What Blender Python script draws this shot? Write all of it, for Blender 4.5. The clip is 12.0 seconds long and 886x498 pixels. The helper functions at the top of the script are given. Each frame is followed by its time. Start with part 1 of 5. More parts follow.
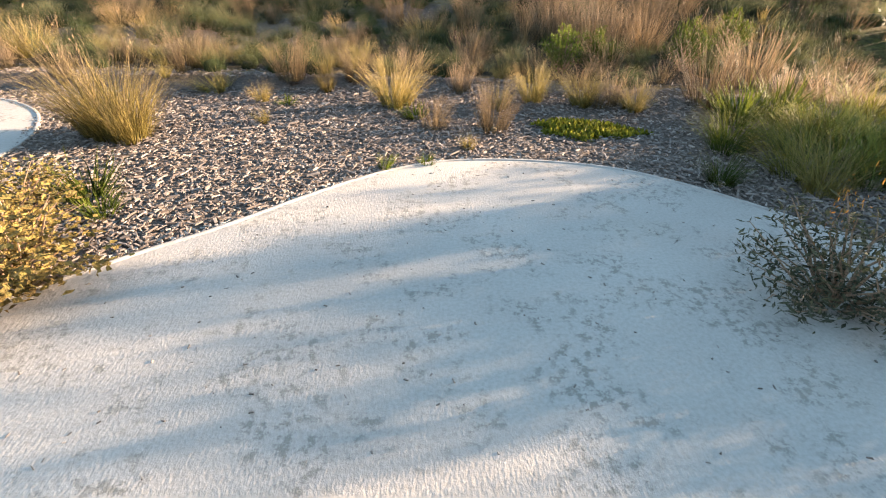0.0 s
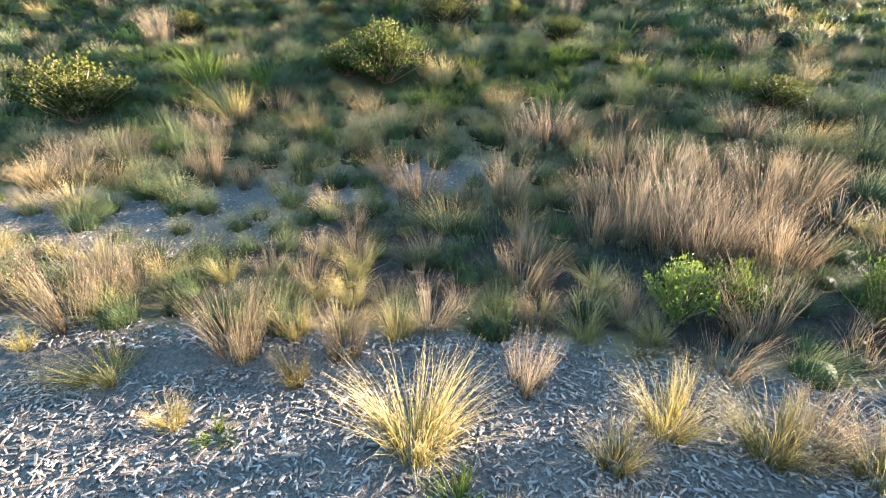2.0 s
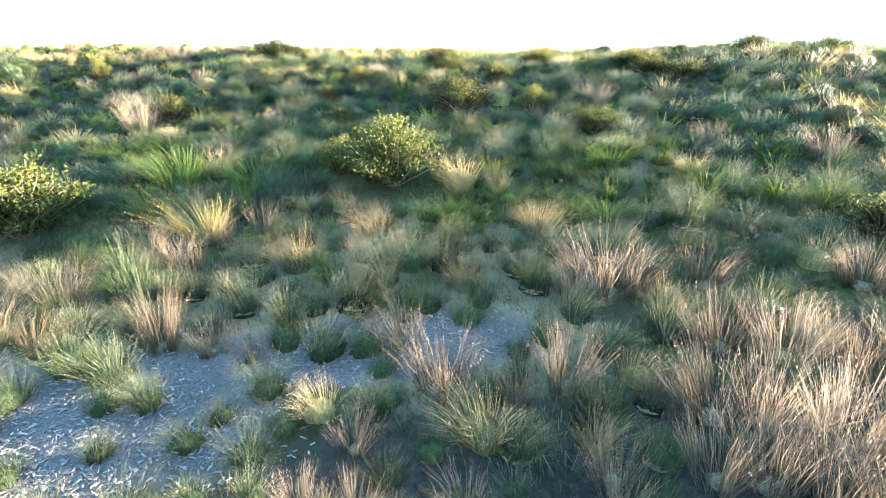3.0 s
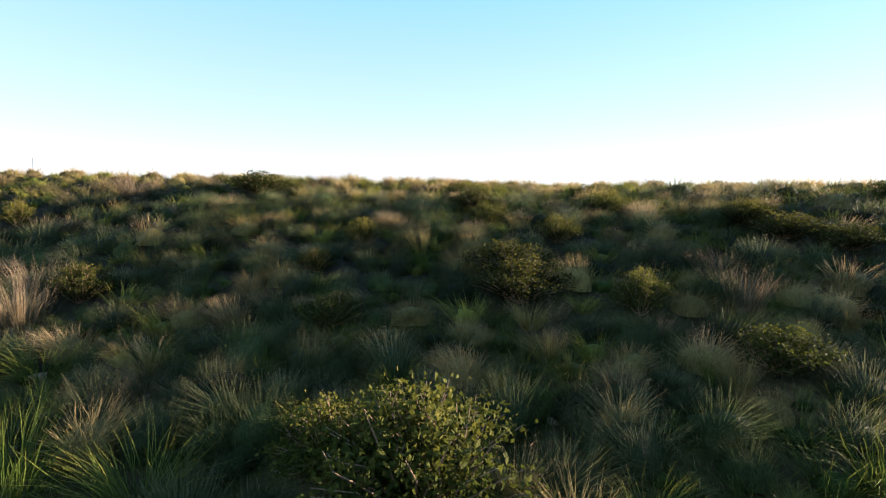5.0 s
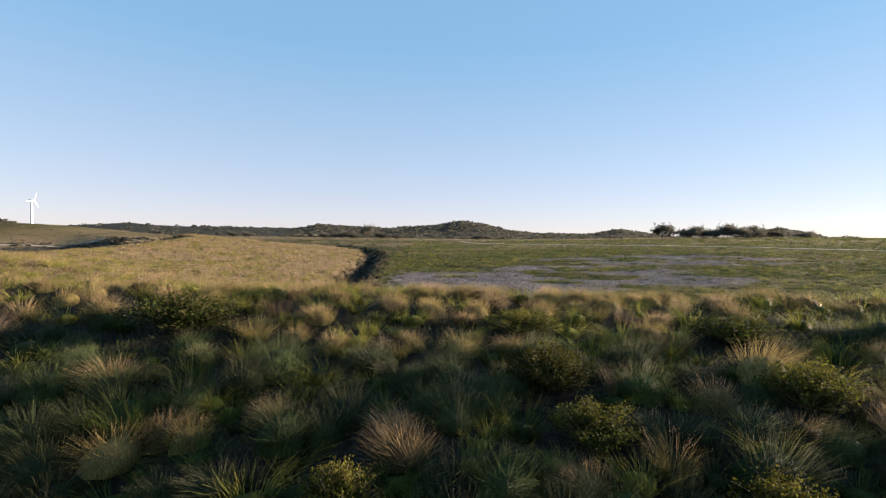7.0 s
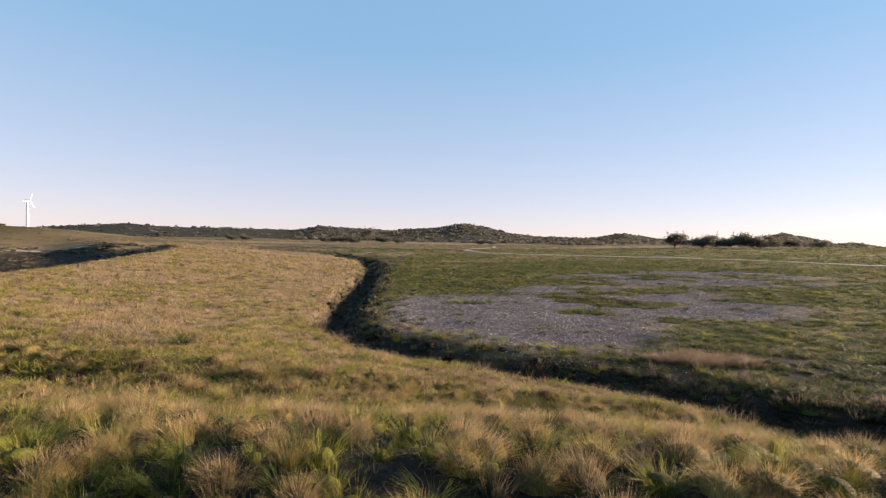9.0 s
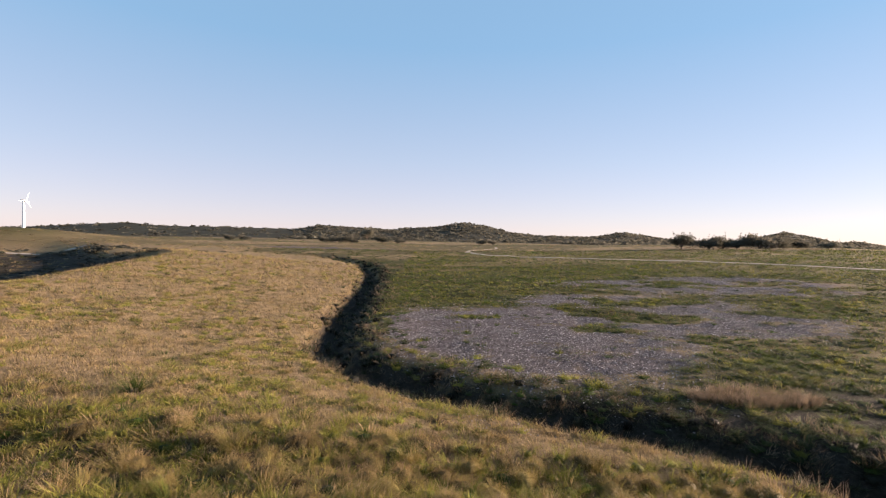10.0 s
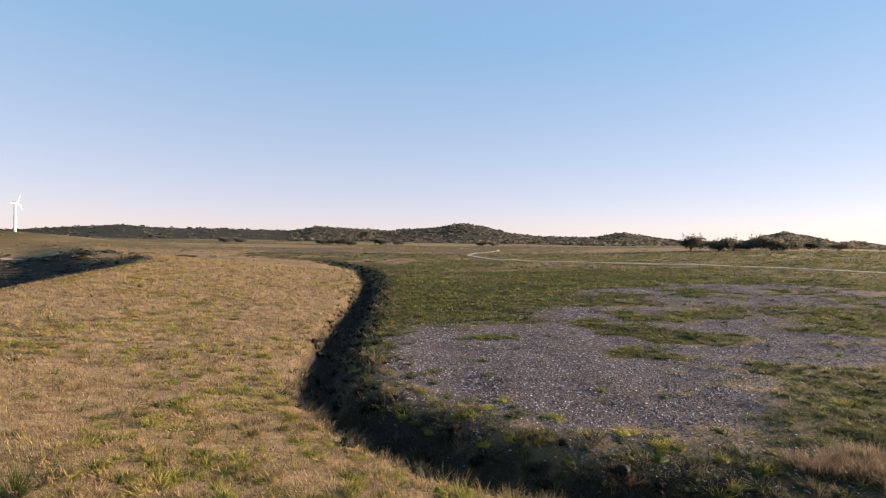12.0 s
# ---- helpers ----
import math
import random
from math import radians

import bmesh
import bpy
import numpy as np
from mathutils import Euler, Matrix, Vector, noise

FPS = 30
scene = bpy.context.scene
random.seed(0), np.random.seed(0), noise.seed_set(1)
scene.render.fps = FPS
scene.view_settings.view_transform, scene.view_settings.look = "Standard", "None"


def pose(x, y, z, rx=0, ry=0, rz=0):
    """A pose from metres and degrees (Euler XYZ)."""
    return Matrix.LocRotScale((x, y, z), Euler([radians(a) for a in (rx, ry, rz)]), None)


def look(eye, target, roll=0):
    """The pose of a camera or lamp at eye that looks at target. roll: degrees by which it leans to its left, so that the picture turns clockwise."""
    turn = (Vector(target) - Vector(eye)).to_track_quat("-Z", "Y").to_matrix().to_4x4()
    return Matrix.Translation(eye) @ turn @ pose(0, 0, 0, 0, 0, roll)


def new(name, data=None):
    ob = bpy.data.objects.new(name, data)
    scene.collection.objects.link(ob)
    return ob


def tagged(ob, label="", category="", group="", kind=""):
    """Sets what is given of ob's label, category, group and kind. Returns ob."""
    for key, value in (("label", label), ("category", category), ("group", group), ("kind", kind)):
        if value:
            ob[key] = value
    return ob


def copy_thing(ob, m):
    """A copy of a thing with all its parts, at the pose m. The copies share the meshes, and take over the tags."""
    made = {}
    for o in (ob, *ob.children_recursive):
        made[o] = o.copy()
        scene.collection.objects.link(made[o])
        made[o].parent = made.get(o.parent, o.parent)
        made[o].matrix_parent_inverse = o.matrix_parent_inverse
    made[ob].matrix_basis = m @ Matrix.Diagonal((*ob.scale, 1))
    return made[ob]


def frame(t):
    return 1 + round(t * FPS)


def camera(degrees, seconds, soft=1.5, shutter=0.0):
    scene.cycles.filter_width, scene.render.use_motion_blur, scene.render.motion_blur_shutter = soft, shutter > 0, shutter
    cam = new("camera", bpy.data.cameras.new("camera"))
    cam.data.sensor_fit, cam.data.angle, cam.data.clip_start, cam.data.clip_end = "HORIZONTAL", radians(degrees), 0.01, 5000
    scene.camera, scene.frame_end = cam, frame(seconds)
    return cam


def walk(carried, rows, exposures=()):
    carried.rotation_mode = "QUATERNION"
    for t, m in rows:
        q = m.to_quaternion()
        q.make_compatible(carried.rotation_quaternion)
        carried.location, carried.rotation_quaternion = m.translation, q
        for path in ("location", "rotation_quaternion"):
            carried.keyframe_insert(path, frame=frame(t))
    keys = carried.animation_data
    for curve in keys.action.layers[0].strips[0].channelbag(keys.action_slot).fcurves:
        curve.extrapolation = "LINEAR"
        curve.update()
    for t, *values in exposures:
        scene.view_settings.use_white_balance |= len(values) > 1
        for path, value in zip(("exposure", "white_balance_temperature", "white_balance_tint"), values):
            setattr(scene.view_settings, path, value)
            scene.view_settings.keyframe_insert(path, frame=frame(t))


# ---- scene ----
cam = camera(85.0, 12.0, soft=1.15)
METRES, EYE, TILT, LEAN, TURN = 20.0, 1.13, -32.0, -0.6, 0.0
ROWS = [
    (0.0, 0.0, 0.0, 0.0, -0.0, 0.0, -0.0),
    (0.5, -0.0017, 0.0168, 0.0153, 0.1, 1.58, -0.11),
    (1.0, -0.0048, 0.0383, 0.0361, 0.03, 3.49, -0.28),
    (1.5, -0.0085, 0.0606, 0.0583, 0.08, 5.67, -0.3),
    (2.0, -0.0134, 0.086, 0.0856, 0.07, 8.32, -0.38),
    (2.5, -0.0185, 0.1101, 0.1132, 0.09, 11.06, -0.32),
    (3.0, -0.0258, 0.1369, 0.1441, -0.07, 14.35, -0.08),
    (5.0, -0.0521, 0.2551, 0.2672, -0.35, 25.84, -0.36),
    (5.5, -0.059, 0.2827, 0.3, -0.44, 27.46, -0.27),
    (6.0, -0.0652, 0.3142, 0.3366, -0.41, 29.0, -0.24),
    (6.5, -0.0701, 0.345, 0.3725, -0.36, 29.9, -0.07),
    (7.0, -0.0753, 0.3806, 0.4136, -0.21, 30.49, -0.09),
    (9.0, -0.0987, 0.5034, 0.5424, -0.37, 30.74, -0.52),
    (9.5, -0.1031, 0.5371, 0.5768, -0.4, 30.64, -0.51),
    (10.0, -0.1085, 0.5739, 0.6135, -0.37, 30.57, -0.5),
    (10.5, -0.114, 0.6089, 0.6465, -0.31, 30.54, -0.53),
    (11.0, -0.1209, 0.6452, 0.6741, -0.27, 30.53, -0.52),
    (11.5, -0.1269, 0.673, 0.6909, -0.33, 30.58, -0.39),
    (12.0, -0.1309, 0.693, 0.7046, -0.44, 30.66, -0.2),
]
EXPOSURES = [(0.0, 3.22, 7650, 21), (0.5, 3.14, 7400, 19), (1.0, 3.1, 6900, 12), (1.5, 3.65, 6500, 10), (2.0, 4.15, 6000, 9), (2.5, 4.75, 5600, 10), (3.0, 4.82, 5550, 9), (4.0, 3.55, 6100, 12), (5.0, 2.5, 6400, 13), (5.5, 2.2, 6400, 14), (6.5, 1.97, 6400, 16), (7.0, 1.84, 6400, 16), (9.0, 1.84, 6750, 22), (12.0, 1.82, 6800, 24)]
walk(cam, [(t, pose(0, 0, EYE, TILT, LEAN, TURN) @ pose(METRES * x, METRES * y, METRES * z, 90 + pitch, roll, yaw)) for t, x, y, z, yaw, pitch, roll in ROWS], EXPOSURES)

# ---- light: a low sun on the right hand and a clear sky ----
SUN_AZIMUTH, SUN_HEIGHT = 75.0, 11.5
world = bpy.data.worlds.new("world")
scene.world = world
world.use_nodes = True
wn, wl = world.node_tree.nodes, world.node_tree.links
sky = wn.new("ShaderNodeTexSky")
sky.sky_type, sky.sun_disc = "NISHITA", False
sky.sun_elevation, sky.sun_rotation = radians(SUN_HEIGHT), radians(SUN_AZIMUTH)
sky.air_density, sky.dust_density, sky.ozone_density = 0.75, 0.15, 0.9
haze = wn.new("ShaderNodeMix")
haze.data_type = "RGBA"
haze.inputs[0].default_value = 0.74
# thicker, pinker air towards the horizon
veil, up, upward = wn.new("ShaderNodeValToRGB"), wn.new("ShaderNodeSeparateXYZ"), wn.new("ShaderNodeTexCoord")
wl.new(upward.outputs["Generated"], up.inputs[0])
wl.new(up.outputs["Z"], veil.inputs[0])
stops = veil.color_ramp.elements
stops.new(0.15), stops.new(0.36)
for stop, at, tone in zip(stops, (0.0, 0.15, 0.36, 1.0), ((0.75, 0.715, 0.83), (0.53, 0.70, 0.88), (0.29, 0.62, 0.91), (0.25, 0.53, 0.83))):
    stop.position, stop.color = at, (*tone, 1)
veil_gain = wn.new("ShaderNodeVectorMath")
veil_gain.operation = "SCALE"
veil_gain.inputs["Scale"].default_value = 4.2
wl.new(veil.outputs[0], veil_gain.inputs[0])
wl.new(veil_gain.outputs[0], haze.inputs[7])
wl.new(sky.outputs[0], haze.inputs[6])
wl.new(haze.outputs[2], wn["Background"].inputs[0])
wn["Background"].inputs[1].default_value = 0.062
sun = new("sun", bpy.data.lights.new("sun", "SUN"))
sun.data.energy, sun.data.angle, sun.data.color = 5.0, radians(0.8), (1.0, 0.81, 0.60)
to_sun = Vector((math.cos(radians(SUN_HEIGHT)) * math.sin(radians(SUN_AZIMUTH)), math.cos(radians(SUN_HEIGHT)) * math.cos(radians(SUN_AZIMUTH)), math.sin(radians(SUN_HEIGHT))))
sun.matrix_world = look(to_sun * 60, (0, 0, 0))

# ---- lie of the land ----
def sstep(a, b, v):
    t = np.clip((np.asarray(v, float) - a) / (b - a), 0, 1)
    return t * t * (3 - 2 * t)


def vnoise(x, y, seed=0):
    """Smooth value noise, 0 to 1."""
    x, y = np.asarray(x, float), np.asarray(y, float)
    i, j = np.floor(x), np.floor(y)
    u, v = x - i, y - j
    u, v = u * u * (3 - 2 * u), v * v * (3 - 2 * v)

    def at(a, b):
        q = np.sin(a * 127.1 + b * 311.7 + seed * 74.7) * 43758.5453
        return q - np.floor(q)
    return (at(i, j) * (1 - u) + at(i + 1, j) * u) * (1 - v) + (at(i, j + 1) * (1 - u) + at(i + 1, j + 1) * u) * v


def fbm(x, y, seed=0, octaves=3):
    return sum(vnoise(x * 2 ** k, y * 2 ** k, seed + k) / 2 ** k for k in range(octaves)) / sum(0.5 ** k for k in range(octaves))


DITCH = np.array([(40, 12.0), (22, 17.5), (12, 21.0), (5.6, 23.6), (3.8, 24.7), (1.9, 25.7), (-0.4, 26.9), (-2.5, 28.0), (-4.4, 29.6), (-5.8, 31.5), (-6.3, 33.5),
                  (-6.7, 37), (-7.1, 42), (-7.6, 50), (-8.3, 57), (-10, 65), (-13.6, 71), (-17.5, 76), (-30, 82)], float)
TRACK = np.array([(60, 40), (46, 52), (36.8, 61.0), (32.6, 65.0), (26.9, 69), (19.4, 72.5), (10.9, 76), (5, 80), (2.0, 86), (1.8, 93), (4, 101), (8, 110), (9, 118)], float)


def away(x, y, line):
    """Distance to a polyline."""
    best = np.full(np.shape(x), 1e9)
    for (ax, ay), (bx, by) in zip(line[:-1], line[1:]):
        t = np.clip(((x - ax) * (bx - ax) + (y - ay) * (by - ay)) / ((bx - ax) ** 2 + (by - ay) ** 2), 0, 1)
        best = np.minimum(best, np.hypot(x - ax - t * (bx - ax), y - ay - t * (by - ay)))
    return best


HILL_S = [-99, 4.0, 5.0, 6.5, 8.35, 10, 12.5, 14, 15.2, 17, 18, 19.3, 21, 23, 24.5, 27, 40]
HILL_Z = [0, 0, 0.07, 0.28, 0.75, 1.25, 1.97, 2.48, 2.83, 3.21, 3.31, 3.09, 2.45, 1.78, 1.38, 1.1, -3]
SKY_A = [-3, -1.0, -0.92, -0.79, -0.66, -0.57, -0.45, -0.30, -0.26, -0.17, -0.11, 0.0, 0.042, 0.089, 0.147, 0.206, 0.31, 0.38, 0.44, 0.5, 0.56, 0.63, 0.71, 0.77, 0.83, 0.86, 0.92, 1.2, 3]
SKY_Z = [4, 2, 2.5, 6, 10.5, 8, 8.5, 8, 12, 10, 9, 14, 19, 15, 8, 5, 6, 11, 6, 3, 3, 4, 13.5, 9, 3, 5.5, 2, 5, 6]


def ground_height(x, y):
    x, y = np.asarray(x, float), np.asarray(y, float)
    s = y + 0.3 * np.clip(x + 1, -7, 7) * (1 - sstep(12, 19, y))
    hill = np.interp(s, HILL_S, HILL_Z)
    plain = np.interp(y, [24, 36, 42, 60, 85, 140, 230, 300], [1.68, 1.75, 1.85, 2.3, 3.15, 3.0, 2.7, 2.7]) + 0.026 * np.clip(x, 0, 60) * sstep(25, 60, y) * (1 - sstep(140, 230, y))
    left = np.interp(y, DITCH[::-1, 1][::-1], DITCH[:, 0]) - x - 0.9
    ridge = (np.interp(y, [24, 38, 55, 60, 70, 85, 100], [-18, -20, -23, -27, -36, -50, -64]) - x) * np.where(y > 57, 0.72, 1.0)
    mound = 0.108 * np.clip(left, 0, 18) * sstep(21, 27, y) * (1 - sstep(54, 76, y))
    hollow = sstep(0.0, 6.5, ridge) * sstep(22, 28, y) * (1 - sstep(88, 110, y))
    mound = mound * (1 - hollow) + (np.interp(y, [30, 66, 90, 100], [1.0, 1.1, 1.5, 3.0]) - plain) * hollow
    far_left = 2.45 * np.exp(-((x + 88) / 22) ** 2 - ((y - 108) / 20) ** 2)
    back = (plain + mound + far_left) * sstep(17, 24, y)
    z = (hill + back + np.sqrt((hill - back) ** 2 + 0.06)) / 2 - 0.12 * sstep(4, 6, s) * (1 - sstep(26, 30, y))
    z = z + 0.14 * sstep(1.5, 6.0, x) * np.exp(-((y - 14.5) / 3.0) ** 2)
    z = z - 0.5 * sstep(-0.5, 4.5, x) * sstep(17.6, 20.0, y) * (1 - sstep(22.5, 24.5, y))
    z = z + 0.42 * np.exp(-((y - 22.9) / 1.5) ** 2) * sstep(0.5, 5.0, -x)
    z = np.where(y < 4.5, np.minimum(z, hill + 0.02), z)
    z = z - 0.95 * np.exp(-(away(x, y, DITCH) / np.where(left > -0.9, 0.45, 0.95)) ** 2) * sstep(20, 23, y + np.abs(x) * 0.4)
    z = z + (fbm(x * 0.5, y * 0.5, 3) - 0.5) * 0.16 * sstep(4.0, 6.5, s) + (fbm(x * 0.05, y * 0.05, 9) - 0.5) * 0.5 * sstep(60, 120, y)
    bearing = (x + 2.7) / np.maximum(y - 19, 1)
    rise = np.interp(bearing, SKY_A, SKY_Z)
    r = np.hypot(x, y)
    belt = sstep(320, 560, r) * (1 - 0.7 * sstep(700, 1600, r))
    z = z + (rise - 0.5 + 3.0 * (fbm(x * 0.02, y * 0.02, 5) - 0.5)) * belt
    return z


# ---- materials ----
def material(name):
    m = bpy.data.materials.new(name)
    m.use_nodes = True
    return m, m.node_tree.nodes, m.node_tree.links, m.node_tree.nodes["Principled BSDF"]


def ramp(nodes, stops):
    r = nodes.new("ShaderNodeValToRGB")
    e = r.color_ramp.elements
    while len(e) < len(stops):
        e.new(0.5)
    for k, (at, c) in enumerate(stops):
        e[k].position, e[k].color = at, (*c, 1)
    return r


def noise_node(nodes, links, scale, detail=4.0, vector=None, rough=0.6):
    n = nodes.new("ShaderNodeTexNoise")
    n.inputs["Scale"].default_value, n.inputs["Detail"].default_value, n.inputs["Roughness"].default_value = scale, detail, rough
    if vector is not None:
        links.new(vector, n.inputs["Vector"])
    return n


def mixed(nodes, links, a, b, factor, blend="MIX"):
    m = nodes.new("ShaderNodeMix")
    m.data_type, m.blend_type = "RGBA", blend
    for slot, v in ((6, a), (7, b), (0, factor)):
        if isinstance(v, tuple):
            m.inputs[slot].default_value = (*v, 1)
        elif isinstance(v, (int, float)):
            m.inputs[slot].default_value = v
        else:
            links.new(v, m.inputs[slot])
    return m.outputs[2]


def maths(nodes, links, op, a, b=0.0, clamp=False):
    m = nodes.new("ShaderNodeMath")
    m.operation, m.use_clamp = op, clamp
    for slot, v in ((0, a), (1, b)):
        if isinstance(v, (int, float)):
            m.inputs[slot].default_value = v
        else:
            links.new(v, m.inputs[slot])
    return m.outputs[0]


def attribute(nodes, name):
    a = nodes.new("ShaderNodeAttribute")
    a.attribute_name = name
    return a.outputs["Fac"]


def bump(nodes, links, height, strength, distance, bsdf):
    b = nodes.new("ShaderNodeBump")
    b.inputs["Strength"].default_value, b.inputs["Distance"].default_value = strength, distance
    links.new(height, b.inputs["Height"])
    links.new(b.outputs[0], bsdf.inputs["Normal"])


def foliage(name, low, mid, high, other, glow=0.35, rough=0.55, strand=0.6):
    """Leaf or blade: colour from foot to tip, partly painted shade and sun, tint from plant to plant and blade to
    blade, light shining through.
    """
    m, n, l, bsdf = material(name)
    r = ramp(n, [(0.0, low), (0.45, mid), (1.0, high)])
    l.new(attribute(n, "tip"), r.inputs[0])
    info, geo = n.new("ShaderNodeObjectInfo"), n.new("ShaderNodeNewGeometry")
    plant = maths(n, l, "FRACT", maths(n, l, "ADD", attribute(n, "tint"), info.outputs["Random"]))
    blade = geo.outputs["Random Per Island"]
    f = maths(n, l, "MULTIPLY", maths(n, l, "ADD", maths(n, l, "MULTIPLY", maths(n, l, "FRACT", maths(n, l, "MULTIPLY", plant, 7.3)), 0.65), maths(n, l, "MULTIPLY", blade, 0.35)), 0.95)
    c = mixed(n, l, r.outputs[0], other, f)
    value = n.new("ShaderNodeHueSaturation")
    l.new(c, value.inputs["Color"])
    l.new(maths(n, l, "ADD", maths(n, l, "ADD", maths(n, l, "MULTIPLY", blade, 0.34), maths(n, l, "MULTIPLY", plant, 0.5)), 0.22), value.inputs["Value"])
    c = value.outputs[0]
    if strand:
        # fine upright strands
        mp = n.new("ShaderNodeMapping")
        l.new(geo.outputs["Position"], mp.inputs[0])
        mp.inputs["Scale"].default_value = (1.0, 1.0, 0.14)
        fibre = noise_node(n, l, 75, 3, mp.outputs[0], 0.65)
        dim = ramp(n, [(0.34, (0.22, 0.22, 0.22)), (0.52, (0.95, 0.95, 0.95)), (0.68, (1.5, 1.5, 1.5))])
        l.new(fibre.outputs[0], dim.inputs[0])
        c = mixed(n, l, c, dim.outputs[0], strand, "MULTIPLY")
        bump(n, l, fibre.outputs[0], 0.7, 0.03, bsdf)
    l.new(c, bsdf.inputs["Base Color"])
    bsdf.inputs["Roughness"].default_value = rough
    bsdf.inputs["Specular IOR Level"].default_value = 0.12
    t = n.new("ShaderNodeBsdfTranslucent")
    l.new(c, t.inputs[0])
    mix = n.new("ShaderNodeMixShader")
    mix.inputs[0].default_value = glow
    l.new(bsdf.outputs[0], mix.inputs[1])
    l.new(t.outputs[0], mix.inputs[2])
    l.new(mix.outputs[0], n["Material Output"].inputs[0])
    return m


# near-black feet and pale tips partly paint shade and sun into the blades
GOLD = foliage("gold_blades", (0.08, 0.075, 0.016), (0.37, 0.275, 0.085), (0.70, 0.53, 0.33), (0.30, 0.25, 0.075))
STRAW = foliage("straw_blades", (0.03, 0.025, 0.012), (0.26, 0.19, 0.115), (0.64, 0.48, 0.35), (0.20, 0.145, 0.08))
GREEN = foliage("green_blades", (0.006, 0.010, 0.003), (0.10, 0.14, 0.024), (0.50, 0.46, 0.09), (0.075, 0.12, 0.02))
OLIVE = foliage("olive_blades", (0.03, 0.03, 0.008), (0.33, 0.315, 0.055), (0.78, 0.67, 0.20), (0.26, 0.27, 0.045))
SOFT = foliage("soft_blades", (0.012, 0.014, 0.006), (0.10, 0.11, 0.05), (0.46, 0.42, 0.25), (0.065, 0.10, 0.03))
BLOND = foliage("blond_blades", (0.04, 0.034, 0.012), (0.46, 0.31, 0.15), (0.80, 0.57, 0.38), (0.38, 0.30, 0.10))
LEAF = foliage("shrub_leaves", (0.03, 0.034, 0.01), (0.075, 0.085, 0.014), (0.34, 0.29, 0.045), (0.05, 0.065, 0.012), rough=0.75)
BRONZE = foliage("bronze_leaves", (0.07, 0.065, 0.022), (0.20, 0.18, 0.055), (0.42, 0.34, 0.11), (0.25, 0.12, 0.05))
AMBER = foliage("amber_leaves", (0.20, 0.12, 0.03), (0.45, 0.28, 0.06), (0.62, 0.42, 0.08), (0.40, 0.16, 0.05))
NARROW = foliage("narrow_leaves", (0.07, 0.08, 0.05), (0.13, 0.14, 0.07), (0.36, 0.29, 0.10), (0.08, 0.085, 0.055))
BRIGHT = foliage("bright_green", (0.03, 0.05, 0.010), (0.11, 0.165, 0.024), (0.27, 0.29, 0.05), (0.08, 0.12, 0.018))
CREEPER = foliage("creeping_mat", (0.05, 0.06, 0.01), (0.18, 0.20, 0.025), (0.36, 0.35, 0.05), (0.14, 0.16, 0.02))
# wood leaves lifted towards grey, putting the air's haze into their colour
WOODS = foliage("wood_leaves", (0.075, 0.08, 0.062), (0.14, 0.14, 0.105), (0.19, 0.18, 0.135), (0.14, 0.13, 0.105), glow=0.5, rough=1.0, strand=0)
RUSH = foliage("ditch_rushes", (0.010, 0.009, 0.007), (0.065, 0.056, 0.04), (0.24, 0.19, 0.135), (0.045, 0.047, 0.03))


def twig_material():
    m, n, l, bsdf = material("twigs")
    q = noise_node(n, l, 60)
    r = ramp(n, [(0.3, (0.09, 0.055, 0.035)), (0.7, (0.28, 0.18, 0.11))])
    l.new(q.outputs[0], r.inputs[0])
    l.new(r.outputs[0], bsdf.inputs["Base Color"])
    bsdf.inputs["Roughness"].default_value = 0.8
    bump(n, l, q.outputs[0], 0.4, 0.004, bsdf)
    return m


TWIG = twig_material()



def chip_material(name, stops):
    m, n, l, bsdf = material(name)
    geo, info = n.new("ShaderNodeNewGeometry"), n.new("ShaderNodeObjectInfo")
    r = ramp(n, stops)
    l.new(maths(n, l, "FRACT", maths(n, l, "ADD", geo.outputs["Random Per Island"], info.outputs["Random"])), r.inputs[0])
    tc = n.new("ShaderNodeTexCoord")
    q = noise_node(n, l, 45, 5, tc.outputs["Object"])
    shade = ramp(n, [(0.3, (0.6, 0.6, 0.6)), (0.7, (1.1, 1.1, 1.1))])
    l.new(q.outputs[0], shade.inputs[0])
    l.new(mixed(n, l, r.outputs[0], shade.outputs[0], 1.0, "MULTIPLY"), bsdf.inputs["Base Color"])
    bsdf.inputs["Roughness"].default_value = 0.75
    bump(n, l, q.outputs[0], 0.4, 0.003, bsdf)
    return m


CHIP = chip_material("wood_chips", [(0.0, (0.085, 0.067, 0.057)), (0.35, (0.125, 0.101, 0.087)), (0.75, (0.175, 0.147, 0.129)), (0.93, (0.205, 0.177, 0.158)), (1.0, (0.29, 0.255, 0.228))])
SHELL = chip_material("gravel_bits", [(0.0, (0.05, 0.041, 0.038)), (0.4, (0.15, 0.125, 0.118)), (0.7, (0.175, 0.15, 0.147)), (1.0, (0.48, 0.435, 0.43))])


